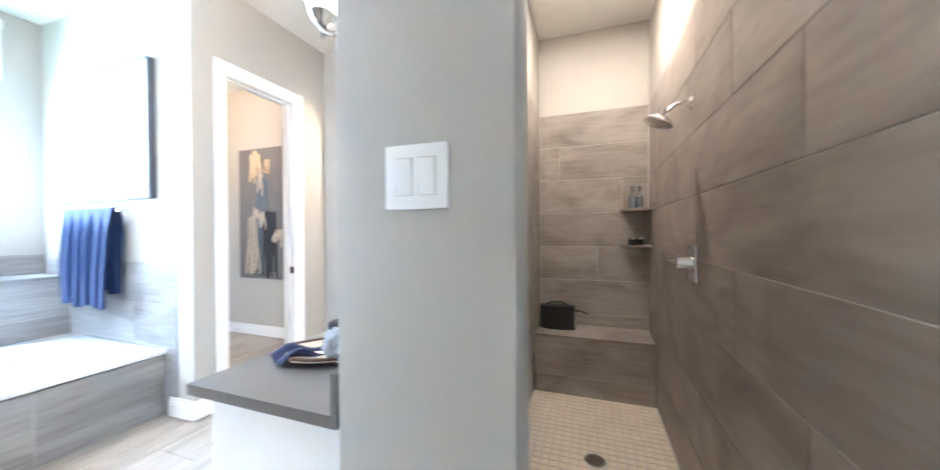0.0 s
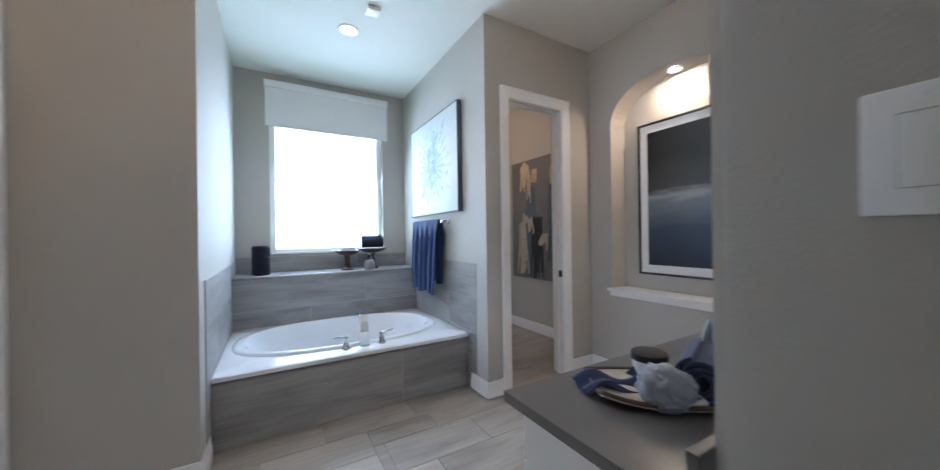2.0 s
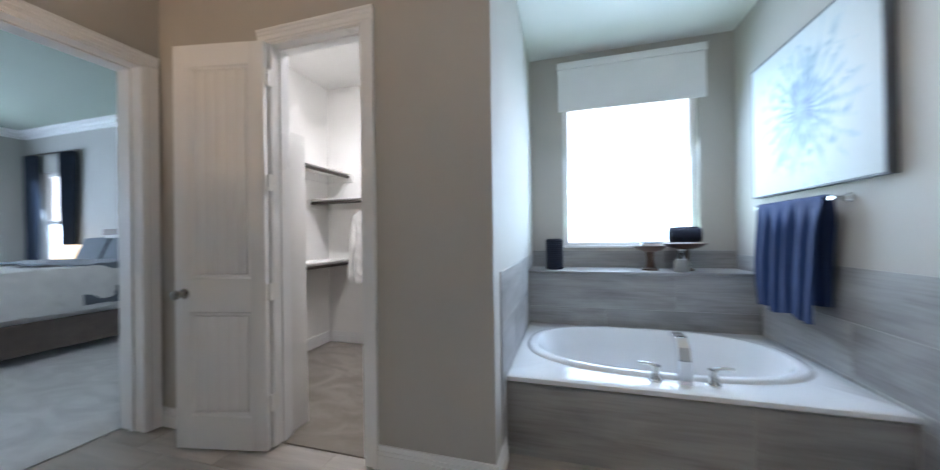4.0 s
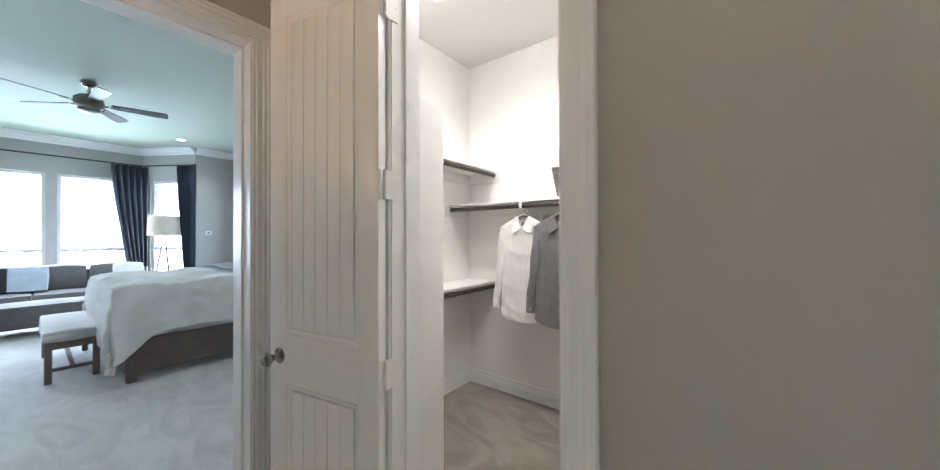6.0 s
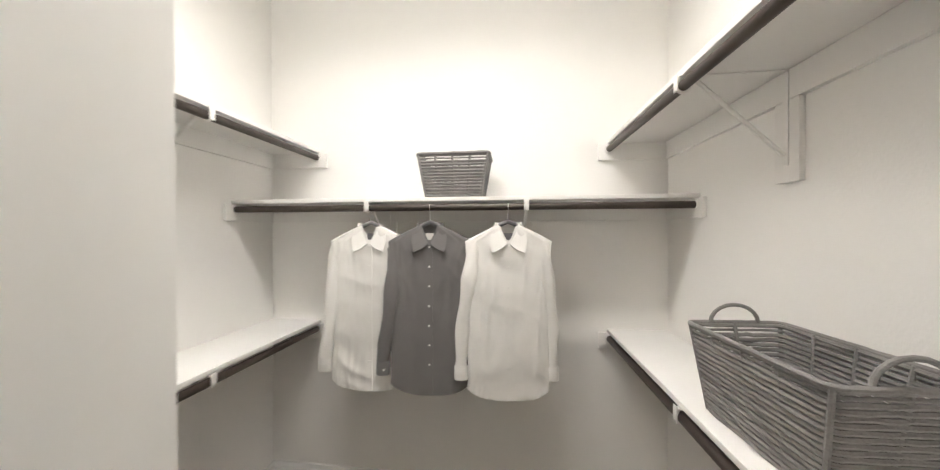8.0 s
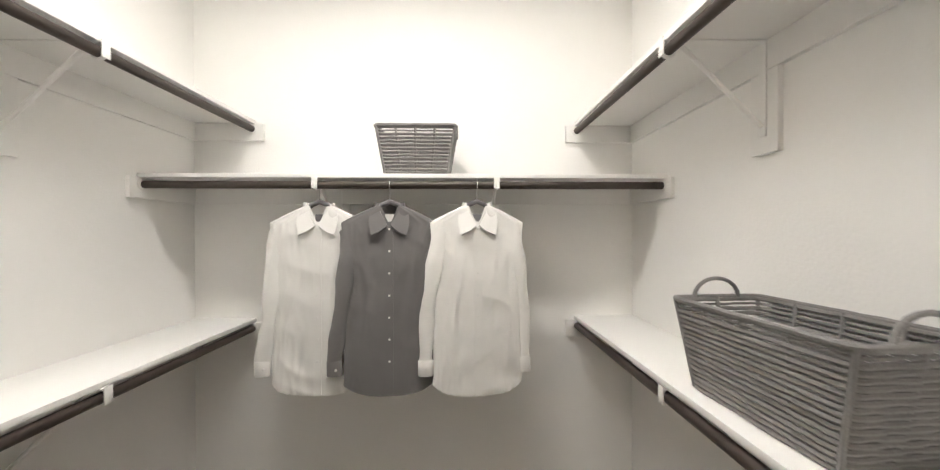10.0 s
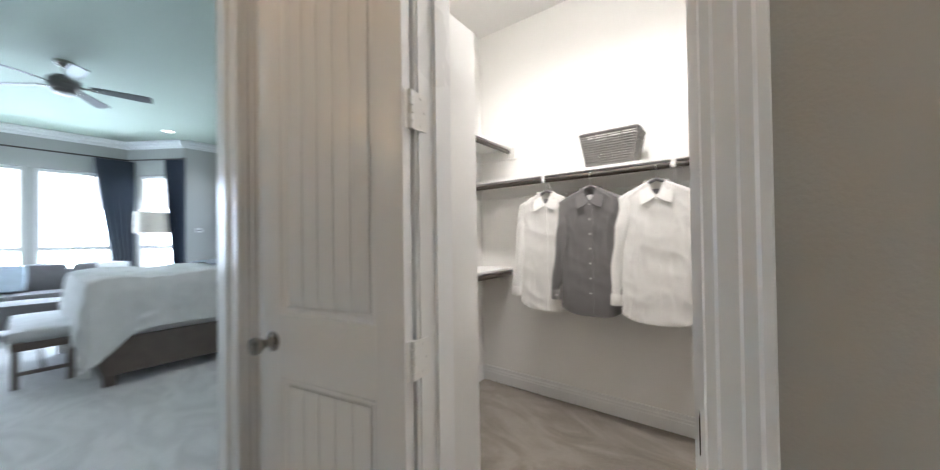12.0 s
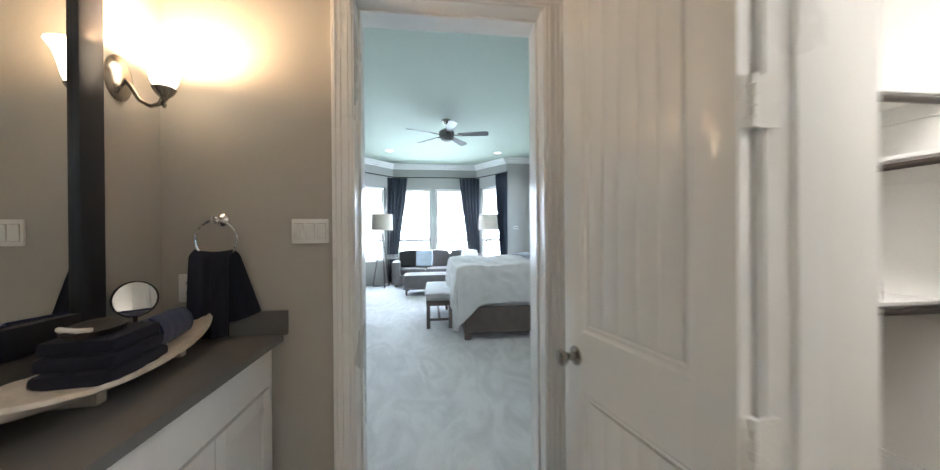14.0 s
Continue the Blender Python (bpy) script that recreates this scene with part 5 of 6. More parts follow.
def basket(at, lx, ly, h, rows, label, rz=0.0, handle=True):
    """A tapered rope basket woven in rows round upright ribs."""
    t = thing("rope_basket", at, label, "basket", "grey rope baskets", rz)

    def ring(z, grow, wig, phase):
        k = 0.80 + 0.20 * z / h
        a, b, r, n = lx / 2 * k + grow, ly / 2 * k + grow, 0.022, 12
        pts = []
        for cx, cy, q0 in ((a - r, b - r, 0), (r - a, b - r, 90), (r - a, r - b, 180), (a - r, r - b, 270)):
            for i in range(5):
                q = radians(q0 + 22.5 * i)
                pts.append(Vector((cx + r * math.cos(q), cy + r * math.sin(q), z)))
            nx, ny = (-math.sin(radians(q0 + 90)), math.cos(radians(q0 + 90)))
            length = 2 * (a - r) if q0 in (0, 180) else 2 * (b - r)
            end = pts[-1].copy()
            for i in range(1, n):
                s = wig * math.sin(phase + math.pi * 4 * i / n)
                pts.append(end + Vector((nx, ny, 0)) * (length * i / n) + Vector((math.cos(radians(q0 + 90)), math.sin(radians(q0 + 90)), 0)) * s + Vector((0, 0, 0.0016 * noise.noise((i * 0.9, q0, z * 90)))))
        return pts

    bm = bmesh.new()
    step = h / rows
    for i in range(rows):
        tube(bm, ring(step * (i + 0.5), 0, 0.0016, math.pi * (i % 2)), step * (0.455 if i != rows - 2 else 0.28), 6, True)
    part("weave", bm, ROPE, t)
    rb = bmesh.new()
    tube(rb, ring(h, 0.004, 0.0, 0), step * 0.5, 8, True)
    part("rim", rb, ROPE, t)
    part("bottom", box(-lx * 0.395, lx * 0.395, -ly * 0.395, ly * 0.395, 0.0, 0.008, r=0.002), ROPE, t)
    nx, ny = (4, 2) if lx > ly * 1.1 else (3, 3)
    ribs = [((i / nx - 0.5), s * 0.5) for i in range(nx + 1) for s in (-1, 1)] + [(s * 0.5, (j / ny - 0.5)) for j in range(1, ny) for s in (-1, 1)]
    for u, v in ribs:
        part("rib", tube(bmesh.new(), [(u * lx * 0.80 * 0.985, v * ly * 0.80 * 0.985, 0.004), (u * lx * 0.99, v * ly * 0.99, h)], step * 0.42, 7), ROPE, t)
    for s in (-1, 1):
        hp = [(s * lx * 0.5, 0.055 * math.cos(math.pi * i / 10) * (1 if ly < 0.25 else 1.25), h + (0.055 if handle else 0.012) * math.sin(math.pi * i / 10)) for i in range(11)]
        part("handle", tube(bmesh.new(), hp, step * 0.42, 8), ROPE, t)


basket((-1.80, 4.36, 1.6955), 0.345, 0.22, 0.21, 14, "small grey rope basket on the back shelf", 0, False)
basket((-0.838, 3.54, 1.0035), 0.44, 0.262, 0.245, 18, "large grey rope basket with handles on the lower shelf", 90 + 3)


def crease(x, v, seed):
    """Sharp-edged folds, mostly hanging downwards."""
    q = noise.noise((x * 13 + v * 1.5 + seed, v * 2.2, seed))
    w = noise.noise((x * 7 - v * 5.0 + seed, v * 6.0, seed + 4))
    y = noise.noise((x * 26 + seed, v * 5.0, seed + 9))
    z = noise.noise((x * 40 + v * 9, v * 14.0, seed + 13))
    return 0.010 * (0.25 - abs(q)) + 0.011 * (0.25 - abs(w)) + 0.006 * (0.25 - abs(y)) + 0.002 * (0.25 - abs(z))


def shirt(at, rz, fabric, tone, seed):
    t = thing("dress_shirt", at, tone, "shirt", "shirts on the rod", rz)

    def f(u, v):
        a = 2 * math.pi * u
        c, s = math.cos(a), math.sin(a)
        k = min(1, v / 0.095)
        w = 0.060 + 0.140 * k ** 0.9 - 0.026 * min(1, max(0, v - 0.1) * 4) + 0.018 * v
        w += 0.006 * noise.noise((seed, c, v * 5))
        z = -0.095 - 0.070 * k - 0.735 * max(0, v - 0.095) / 0.905
        d = 0.020 + 0.010 * min(1, v * 4)
        grow = min(1, v * 6)
        fold = crease(c * 0.2, v, seed + (0 if s < 0 else 7)) * grow
        hem = 0.050 * abs(c) ** 2.5 * max(0, v - 0.9) * 10
        dip = 0.072 * max(0, 1 - abs(c) / 0.45) * max(0, 1 - v / 0.13) if s < 0 else 0
        return Vector((w * math.copysign(abs(c) ** 0.7, c), (d + fold) * math.copysign(abs(s) ** 0.38, s), z + hem - dip))

    bm = bmesh.new()
    n, k = 150, 84
    rings(bm, [[f(i / n, (j / k) ** 1.2) for i in range(n)] for j in range(k + 1)], cap=False)
    part("body", bm, fabric, t)
    for s in (-1, 1):
        sl = bmesh.new()
        loops = []
        fwd = -0.020 if s < 0 else -0.010
        for j in range(56):
            v = j / 55
            cx = s * (0.166 + (0.058 if s < 0 else 0.040) * v + 0.006 * math.sin(v * 6 + seed))
            cz, cy = -0.170 - 0.585 * v, 0.004 + fwd * min(1, v * 4) + 0.006 * math.sin(v * 5 + seed)
            rx, ry = 0.037 - 0.007 * v + 0.004 * math.sin(v * 14 + seed), 0.021 - 0.005 * v
            loop = []
            for q in range(28):
                o = 2 * math.pi * q / 28
                g = 1 + 7 * crease(math.cos(o) * 0.16 + s, v * 1.4, seed + 20 * s) + 0.10 * noise.noise((math.cos(o), v * 12, seed))
                loop.append(Vector((cx + rx * g * math.cos(o), cy + ry * g * math.sin(o), cz - 0.035 * s * math.cos(o) * max(0, 1 - v * 3))))
            loops.append(loop)
        rings(sl, loops)
        arm = part("sleeve", sl, fabric, t)
        cf = bmesh.new()
        lathe(cf, [(0.0305, 0), (0.0325, 0.004), (0.0325, 0.062), (0.029, 0.066)], 24, m=pose(s * (0.166 + (0.058 if s < 0 else 0.040) + 0.006 * math.sin(6 + seed)), 0.004 + fwd + 0.006 * math.sin(5 + seed), -0.812) @ Matrix.Diagonal((1, 0.55, 1, 1)))
        cuff = part("cuff", cf, fabric, arm)
        part("button", lathe(bmesh.new(), [(0.0055, 0), (0.0055, 0.002), (0.004, 0.0025)], 10, m=pose(s * 0.218, fwd - 0.016, -0.78, 90, 0, 0)), BUTTON_W, cuff) if s < 0 else None
    st = bmesh.new()
    for s in (-1, 1):
        prof = [(s * 0.046, 0.004, -0.083), (s * 0.036, -0.020, -0.125), (s * 0.006, -0.034, -0.180), (s * 0.036, -0.040, -0.205), (s * 0.072, -0.039, -0.220), (s * 0.084, -0.031, -0.165), (s * 0.078, -0.014, -0.120), (s * 0.060, 0.012, -0.080)]
        rings(st, [[Vector(p) for p in prof], [Vector(p) + Vector((s * 0.001, -0.005, 0.002)) for p in prof]])
    part("collar", st, fabric, t)
    bk = bmesh.new()
    rings(bk, [[Vector((0.062 * math.cos(q), -0.014 + 0.036 * math.sin(q), z)) for q in [math.pi * i / 12 for i in range(13)]] for z in (-0.185, -0.13, -0.078)], cap=False, closed=False)
    part("collar_stand", bk, fabric, t)
    part("neck_label", box(-0.024, 0.024, 0.0165, 0.0185, -0.160, -0.128), SOFA if fabric is SHIRT_W else SHIRT_W, t, "woven neck label")
    pk = bmesh.new()
    pts = [f(0.75, 0.11 + 0.885 * i / 40) for i in range(41)]
    rings(pk, [[p + Vector((-0.016, -0.0035, 0)), p + Vector((0.016, -0.0035, 0)), p + Vector((0.016, 0.001, 0)), p + Vector((-0.016, 0.001, 0))] for p in pts])
    pl = part("placket", pk, fabric, t)
    for i in range(7):
        p = f(0.75, 0.13 + 0.115 * i)
        part("button", lathe(bmesh.new(), [(0.0048, 0), (0.0048, 0.002), (0.0035, 0.0025)], 10, m=Matrix.Translation(p + Vector((0, -0.0036, 0))) @ pose(0, 0, 0, 90, 0, 0)), BUTTON_W, pl)
    h = thing("clothes_hanger", at, "dark flocked hanger on the closet rod", "hanger", "hangers on the rod", rz)
    part("arms", tube(bmesh.new(), [(-0.15, 0.005, -0.165), (-0.08, 0.005, -0.135), (-0.035, 0.005, -0.088), (0, 0.005, -0.074), (0.035, 0.005, -0.088), (0.08, 0.005, -0.135), (0.15, 0.005, -0.165)], 0.011, 10), SOFA, h)
    hk = [(0, 0, -0.066), (0, 0, -0.03)] + [(0.0, -0.0205 * math.sin(q), -0.0005 - 0.0205 * math.cos(q) * -1 + 0.0) for q in [math.pi * (1.0 - 1.25 * i / 10) for i in range(11)]]
    part("hook", tube(bmesh.new(), hk, 0.002, 8), CHROME, h)


shirt((-2.215, 4.262, 1.649), 4, SHIRT_W, "white long-sleeved dress shirt hanging on the closet rod", 1.0)
shirt((-1.91, 4.25, 1.649), 5, SHIRT_G, "charcoal grey long-sleeved dress shirt hanging on the closet rod", 2.3)
shirt((-1.535, 4.24, 1.649), 4, SHIRT_W, "white long-sleeved dress shirt hanging on the closet rod", 4.1)


# Bedroom
def cushion(bm, x0, x1, y0, y1, z0, z1, puff=0.02, n=10):
    """A soft block with swollen faces."""
    def f(a, b, c):
        k = 1 - 0.5 * (abs(a) ** 6 + abs(b) ** 6 + abs(c) ** 6) / 3
        s = puff * (1 - a * a) * (1 - b * b) + puff * (1 - c * c) * 0.5
        return Vector(((x0 + x1) / 2 + (x1 - x0) / 2 * a * (1 + 0 * k), (y0 + y1) / 2 + (y1 - y0) / 2 * b, (z0 + z1) / 2 + (z1 - z0) / 2 * c + (s if c > 0 else 0)))
    bmesh.ops.create_cube(bm, size=2)
    bmesh.ops.subdivide_edges(bm, edges=bm.edges[:], cuts=n - 1, use_grid_fill=True)
    for v in bm.verts:
        a, b, c = v.co
        r = Vector((a, b, c))
        big = max(abs(a), abs(b), abs(c))
        sph = r.normalized() * big
        r = r.lerp(sph * 1.12, 0.18)
        v.co = f(*r)
    return bm


def bed():
    x0, x1, y0, y1 = -7.45, -5.50, 2.48, 4.78
    t = thing("bed", (0, 0, 0), "king bed with a grey-brown wooden frame and rumpled white bedding", "bed")
    part("side_rail", box(x1 - 0.04, x1, y0 + 0.04, y1 - 0.06, 0.10, 0.42, r=0.006), BEDWOOD, t)
    part("side_rail", box(x0, x0 + 0.04, y0 + 0.04, y1 - 0.06, 0.10, 0.42, r=0.006), BEDWOOD, t)
    part("foot_rail", box(x0, x1, y0, y0 + 0.04, 0.10, 0.42, r=0.006), BEDWOOD, t)
    part("headboard", box(x0 - 0.05, x1 + 0.05, y1 - 0.05, y1 + 0.04, 0.10, 1.45, r=0.02), BEDWOOD, t)
    for x in (x0 + 0.01, x1 - 0.09):
        for y in (y0 + 0.01, y1 - 0.14):
            part("leg", box(x, x + 0.08, y, y + 0.08, 0.009, 0.16, r=0.006), BEDWOOD, t)
    part("mattress", box(x0 + 0.045, x1 - 0.045, y0 + 0.045, y1 - 0.06, 0.30, 0.87, r=0.06), DUVET, t)
    d = thing("duvet", (0, 0, 0), "rumpled white duvet hanging over the foot of the bed", "duvet")

    def f(u, v):
        hang = 0.66
        yy = v * (1.95 + hang) - hang
        wav = 0.040 * noise.noise((u * 6, v * 7, 2)) + 0.034 * (0.3 - abs(noise.noise((u * 13, v * 12, 5)))) * 1.6 + 0.022 * (0.3 - abs(noise.noise((u * 24, v * 22, 8))))
        west, east = max(0.0, (0.10 - u) / 0.10), max(0.0, (u - 0.78) / 0.22)
        x = x0 + (x1 - x0) * min(1, max(0, (u - 0.10) / 0.68))
        slip = max(0.0, 1 - max(0.0, yy + 0.1) / 0.42) ** 1.3
        drop = 0.40 * west + (0.46 + 0.34 * slip) * east
        out = (0.03 + 0.035 * drop + 0.025 * math.sin(v * 40 + u * 4) * east + wav * 0.5) * (1 if east else -1) * min(1, 6 * (east + west))
        z = 0.935 + wav * (1 - 0.4 * min(1, east * 3))
        y = y0 - 0.03 + max(0, yy)
        if yy < 0:
            k = -yy
            y -= 0.05 + 0.04 * math.sin(k * 4) + 0.03 * math.sin(u * 22 + k * 3) * k + 0.5 * wav
            z -= k * (0.75 + 0.25 * min(1, u / 0.5))
            drop *= max(0.0, 1 - k * 1.3)
        return Vector((x + out, y, max(0.035 + 0.02 * (1 + math.sin(u * 30)), z - drop)))
    part("cover", sheet(110, 110, f, 0.02), DUVET, d)
    b = thing("bed_throw", (0, 0, 0), "slate grey quilted throw across the bed head", "blanket")

    def g(u, v):
        edge = min(u, 1 - u)
        side = max(0, 0.06 - edge) / 0.06
        side = side * side * (3 - 2 * side) * 0.6 + 0.4 * side
        return Vector((x0 - 0.07 + (x1 - x0 + 0.14) * u, 3.55 + 0.75 * v, 0.995 - 0.46 * side ** 1.1 + 0.022 * noise.noise((u * 5, v * 7, 9))))
    part("blanket", sheet(60, 24, g, 0.022), THROW, b)
    for i in range(3):
        for j, (m, lab) in enumerate(((DUVET, "plump white bed pillow"), (THROW, "plump slate blue bed pillow"))):
            p = thing("pillow", (x0 + 0.36 + 0.62 * i, 4.60 - 0.20 * j, 0.94), lab, "pillow", "bed pillows")
            bm = bmesh.new()
            cushion(bm, -0.29, 0.29, -0.08, 0.08, 0, 0.42 - 0.05 * j, 0.02, 8)
            bmesh.ops.rotate(bm, cent=(0, 0, 0), matrix=Matrix.Rotation(radians(-22), 3, "X"), verts=bm.verts)
            part("case", bm, m, p)


bed()


def bench():
    t = thing("bed_bench", (-6.70, 2.19, 0), "upholstered grey bench with dark wooden legs at the bed foot", "bench")
    bm = bmesh.new()
    cushion(bm, -0.66, 0.66, -0.20, 0.20, 0.40, 0.50, 0.015)
    part("seat", bm, cloth_material("pale_grey_bench", (0.46, 0.455, 0.45), 300.0), t)
    part("apron", box(-0.64, 0.64, -0.185, 0.185, 0.335, 0.405, r=0.004), BEDWOOD, t)
    for x in (-0.62, 0.57):
        for y in (-0.18, 0.13):
            part("leg", box(x, x + 0.05, y, y + 0.05, 0.009, 0.336, r=0.005), BEDWOOD, t)
        part("stretcher", box(x + 0.012, x + 0.038, -0.13, 0.13, 0.12, 0.15), BEDWOOD, t)
    part("stretcher", box(-0.58, 0.58, -0.015, 0.015, 0.122, 0.148), BEDWOOD, t)


bench()


def sofa():
    t = thing("sofa", (-10.43, 2.28, 0), "grey upholstered three-seat sofa below the bay window", "sofa")
    def c(name, *a, puff=0.02, m=SOFA):
        bm = bmesh.new()
        cushion(bm, *a, puff)
        part(name, bm, m, t)
    part("base", box(-0.40, 0.42, -1.08, 1.08, 0.07, 0.30, r=0.02), SOFA, t)
    c("arm", -0.40, 0.44, -1.18, -0.98, 0.06, 0.64, puff=0.01)
    c("arm", -0.40, 0.44, 0.98, 1.18, 0.06, 0.64, puff=0.01)
    c("back", -0.46, -0.24, -1.0, 1.0, 0.06, 0.80, puff=0.01)
    for i in range(3):
        y = -0.975 + 0.65 * i
        c("seat_cushion", -0.26, 0.45, y, y + 0.645, 0.30, 0.46)
        c("back_cushion", -0.30, -0.08, y + 0.01, y + 0.635, 0.47, 0.90)
    for y in (-1.10, 1.04):
        for x in (-0.38, 0.34):
            part("foot", box(x, x + 0.06, y, y + 0.06, 0.009, 0.07), BEDWOOD, t)
    for y, m, lab, rz in ((-0.80, BLACK, "black square throw pillow on the sofa", 6), (-0.38, PALEBLUE, "pale blue patterned throw pillow on the sofa", -8), (0.85, DUVET, "white throw pillow on the sofa", 5)):
        p = thing("throw_pillow", (-10.43 + 0.06, 2.28 + y, 0.49), lab, "pillow", "sofa pillows", rz)
        bm = bmesh.new()
        cushion(bm, -0.06, 0.06, -0.22, 0.22, 0.0, 0.42, 0.02, 8)
        bmesh.ops.rotate(bm, cent=(0, 0, 0), matrix=Matrix.Rotation(radians(-14), 3, "Y"), verts=bm.verts)
        part("cover", bm, m, p)


sofa()


def ottoman():
    t = thing("ottoman", (-9.05, 2.07, 0), "long grey upholstered ottoman in front of the sofa", "ottoman")
    bm = bmesh.new()
    cushion(bm, -0.34, 0.34, -0.60, 0.60, 0.16, 0.45, 0.025)
    part("seat", bm, SOFA, t)
    part("welt", box(-0.335, 0.335, -0.595, 0.595, 0.14, 0.17, r=0.01), SOFA, t)
    for x in (-0.30, 0.24):
        for y in (-0.55, 0.49):
            bm = bmesh.new()
            tube(bm, [(x + 0.03, y + 0.03, 0.009), (x + 0.03, y + 0.03, 0.14)], [0.018, 0.03], 10)
            part("leg", bm, BEDWOOD, t)


ottoman()


def floor_lamp(x, y):
    t = thing("floor_lamp", (x, y, 0), "dark tripod floor lamp with a pale drum shade", "floor lamp", "floor lamps by the sofa")
    for i in range(3):
        a = 2 * math.pi * i / 3 + 0.4
        part("leg", rod((0.24 * math.cos(a), 0.24 * math.sin(a), 0.012), (0.02 * math.cos(a), 0.02 * math.sin(a), 1.38), 0.012, 10), BRONZE, t)
        b = 2 * math.pi * (i + 1) / 3 + 0.4
        part("stretcher", rod((0.235 * math.cos(a), 0.235 * math.sin(a), 0.04), (0.235 * math.cos(b), 0.235 * math.sin(b), 0.04), 0.008, 8), BRONZE, t)
    part("stem", rod((0, 0, 1.36), (0, 0, 1.50), 0.010), BRONZE, t)
    part("shade", lathe(bmesh.new(), [(0.272, 1.45), (0.255, 1.85), (0.251, 1.85), (0.268, 1.45)], 36, cap=False), LINEN, t)


floor_lamp(-10.05, 0.86)
floor_lamp(-10.2, 3.62)


PEWTER = plain("dark_pewter", (0.20, 0.19, 0.18), 0.35, 0.8, vary=0.05, relief=0.0)
BLADE = plain("dark_fan_blade", (0.028, 0.027, 0.030), 0.36, vary=0.1, relief=0.0)


def fan():
    t = thing("ceiling_fan", (-7.12, 2.36, HB), "brushed nickel ceiling fan with five dark blades", "ceiling fan")
    part("canopy", lathe(bmesh.new(), [(0.075, 0), (0.075, -0.03), (0.05, -0.06), (0.02, -0.07)], 28), NICKEL, t)
    part("downrod", rod((0, 0, -0.06), (0, 0, -0.17), 0.016), NICKEL, t)
    part("motor", lathe(bmesh.new(), [(0.03, -0.15), (0.09, -0.17), (0.13, -0.21), (0.135, -0.27), (0.12, -0.31), (0.10, -0.325)], 36), PEWTER, t)
    part("light_bowl", lathe(bmesh.new(), [(0.10, -0.325), (0.09, -0.36), (0.05, -0.375), (0.005, -0.38)], 32), PEWTER, t)
    for i in range(5):
        a = 72 * i + 5
        m = pose(0, 0, -0.265, 0, 0, a) @ pose(0, 0, 0, -13, 0, 0)
        bm = bmesh.new()
        pts = [(0.20, -0.050), (0.60, -0.068), (0.70, -0.066), (0.72, -0.04), (0.72, 0.045), (0.70, 0.068), (0.60, 0.068), (0.20, 0.045)]
        rings(bm, [[m @ Vector((p, q, 0)) for p, q in pts], [m @ Vector((p, q, 0.008)) for p, q in pts]])
        bl = part("blade", bm, BLADE, t)
        part("blade_arm", box(0.11, 0.26, -0.02, 0.02, -0.008, -0.001, m=m), NICKEL, bl)


fan()


def curtain(p0, p1, z0, z1, label, hold=0.5, waist=0.52):
    """A pleated panel between p0 and p1 in plan, gathered a little, with a white band near its foot."""
    d = Vector((p1[0] - p0[0], p1[1] - p0[1], 0))
    n = Vector((d.y, -d.x, 0)).normalized()
    t = thing("curtain", (0, 0, 0), label, "curtain", "navy curtains")

    def f(u, v, off=0.0):
        k = v / 0.75 if v < 0.75 else (1 - v) / 0.25 * 0.7 + 0.3
        s = hold + (u - hold) * (1 - (1 - waist) * k ** 1.3)
        return Vector((p0[0], p0[1], z1 - (z1 - z0) * v)) + d * s + n * (0.045 * math.sin(u * 2 * math.pi * 6) + 0.008 * noise.noise((u * 9, v * 4, 0)) + off)
    cl = part("panel", sheet(72, 24, f, 0.004), CURTAIN, t)
    part("band", sheet(72, 2, lambda u, v: f(u, 0.735 + 0.045 * v, -0.006), 0.003), DUVET, cl, "white band")
    cl2 = part("band", sheet(72, 2, lambda u, v: f(u, 0.735 + 0.045 * v, 0.006), 0.003), DUVET, cl, "white band")
    return t


inn = [(-9.80, 4.02), (-10.82, 3.36), (-10.82, 1.09), (-9.80, 0.13)]
for p, q, a, b, hold in ((inn[2], inn[1], -0.28, 0.36, 0.1), (inn[2], inn[1], 1.82, 2.42, 0.9), (inn[1], inn[0], 0.84, 1.22, 0.9), (inn[3], inn[2], 0.0, 0.36, 0.1)):
    curtain(along(p, q, a), along(p, q, b), 0.03, 2.90, "navy pleated curtain with a white band beside a bay window", hold)
curtain((-9.62, 4.76), (-9.30, 4.76), 0.03, 2.80, "navy pleated curtain beside the bed window")
curtain((-8.60, 4.76), (-8.25, 4.76), 0.03, 2.80, "navy pleated curtain beside the bed window")
r = thing("curtain_rod", (0, 0, 0), "dark metal curtain rod following the bay", "curtain rod")
for p, q in zip(inn, inn[1:]):
    part("rod", rod((*p, 2.92), (*q, 2.92), 0.014), BRONZE, r)
for p in (inn[0], inn[3]):
    part("finial", lathe(bmesh.new(), [(0.01, -0.03), (0.03, 0), (0.01, 0.03)], 16, (*p, 2.92)), BRONZE, r)
r = thing("curtain_rod", (0, 0, 0), "dark metal curtain rod over the bed window", "curtain rod")
part("rod", rod((-9.70, 4.76, 2.82), (-8.15, 4.76, 2.82), 0.014), BRONZE, r)


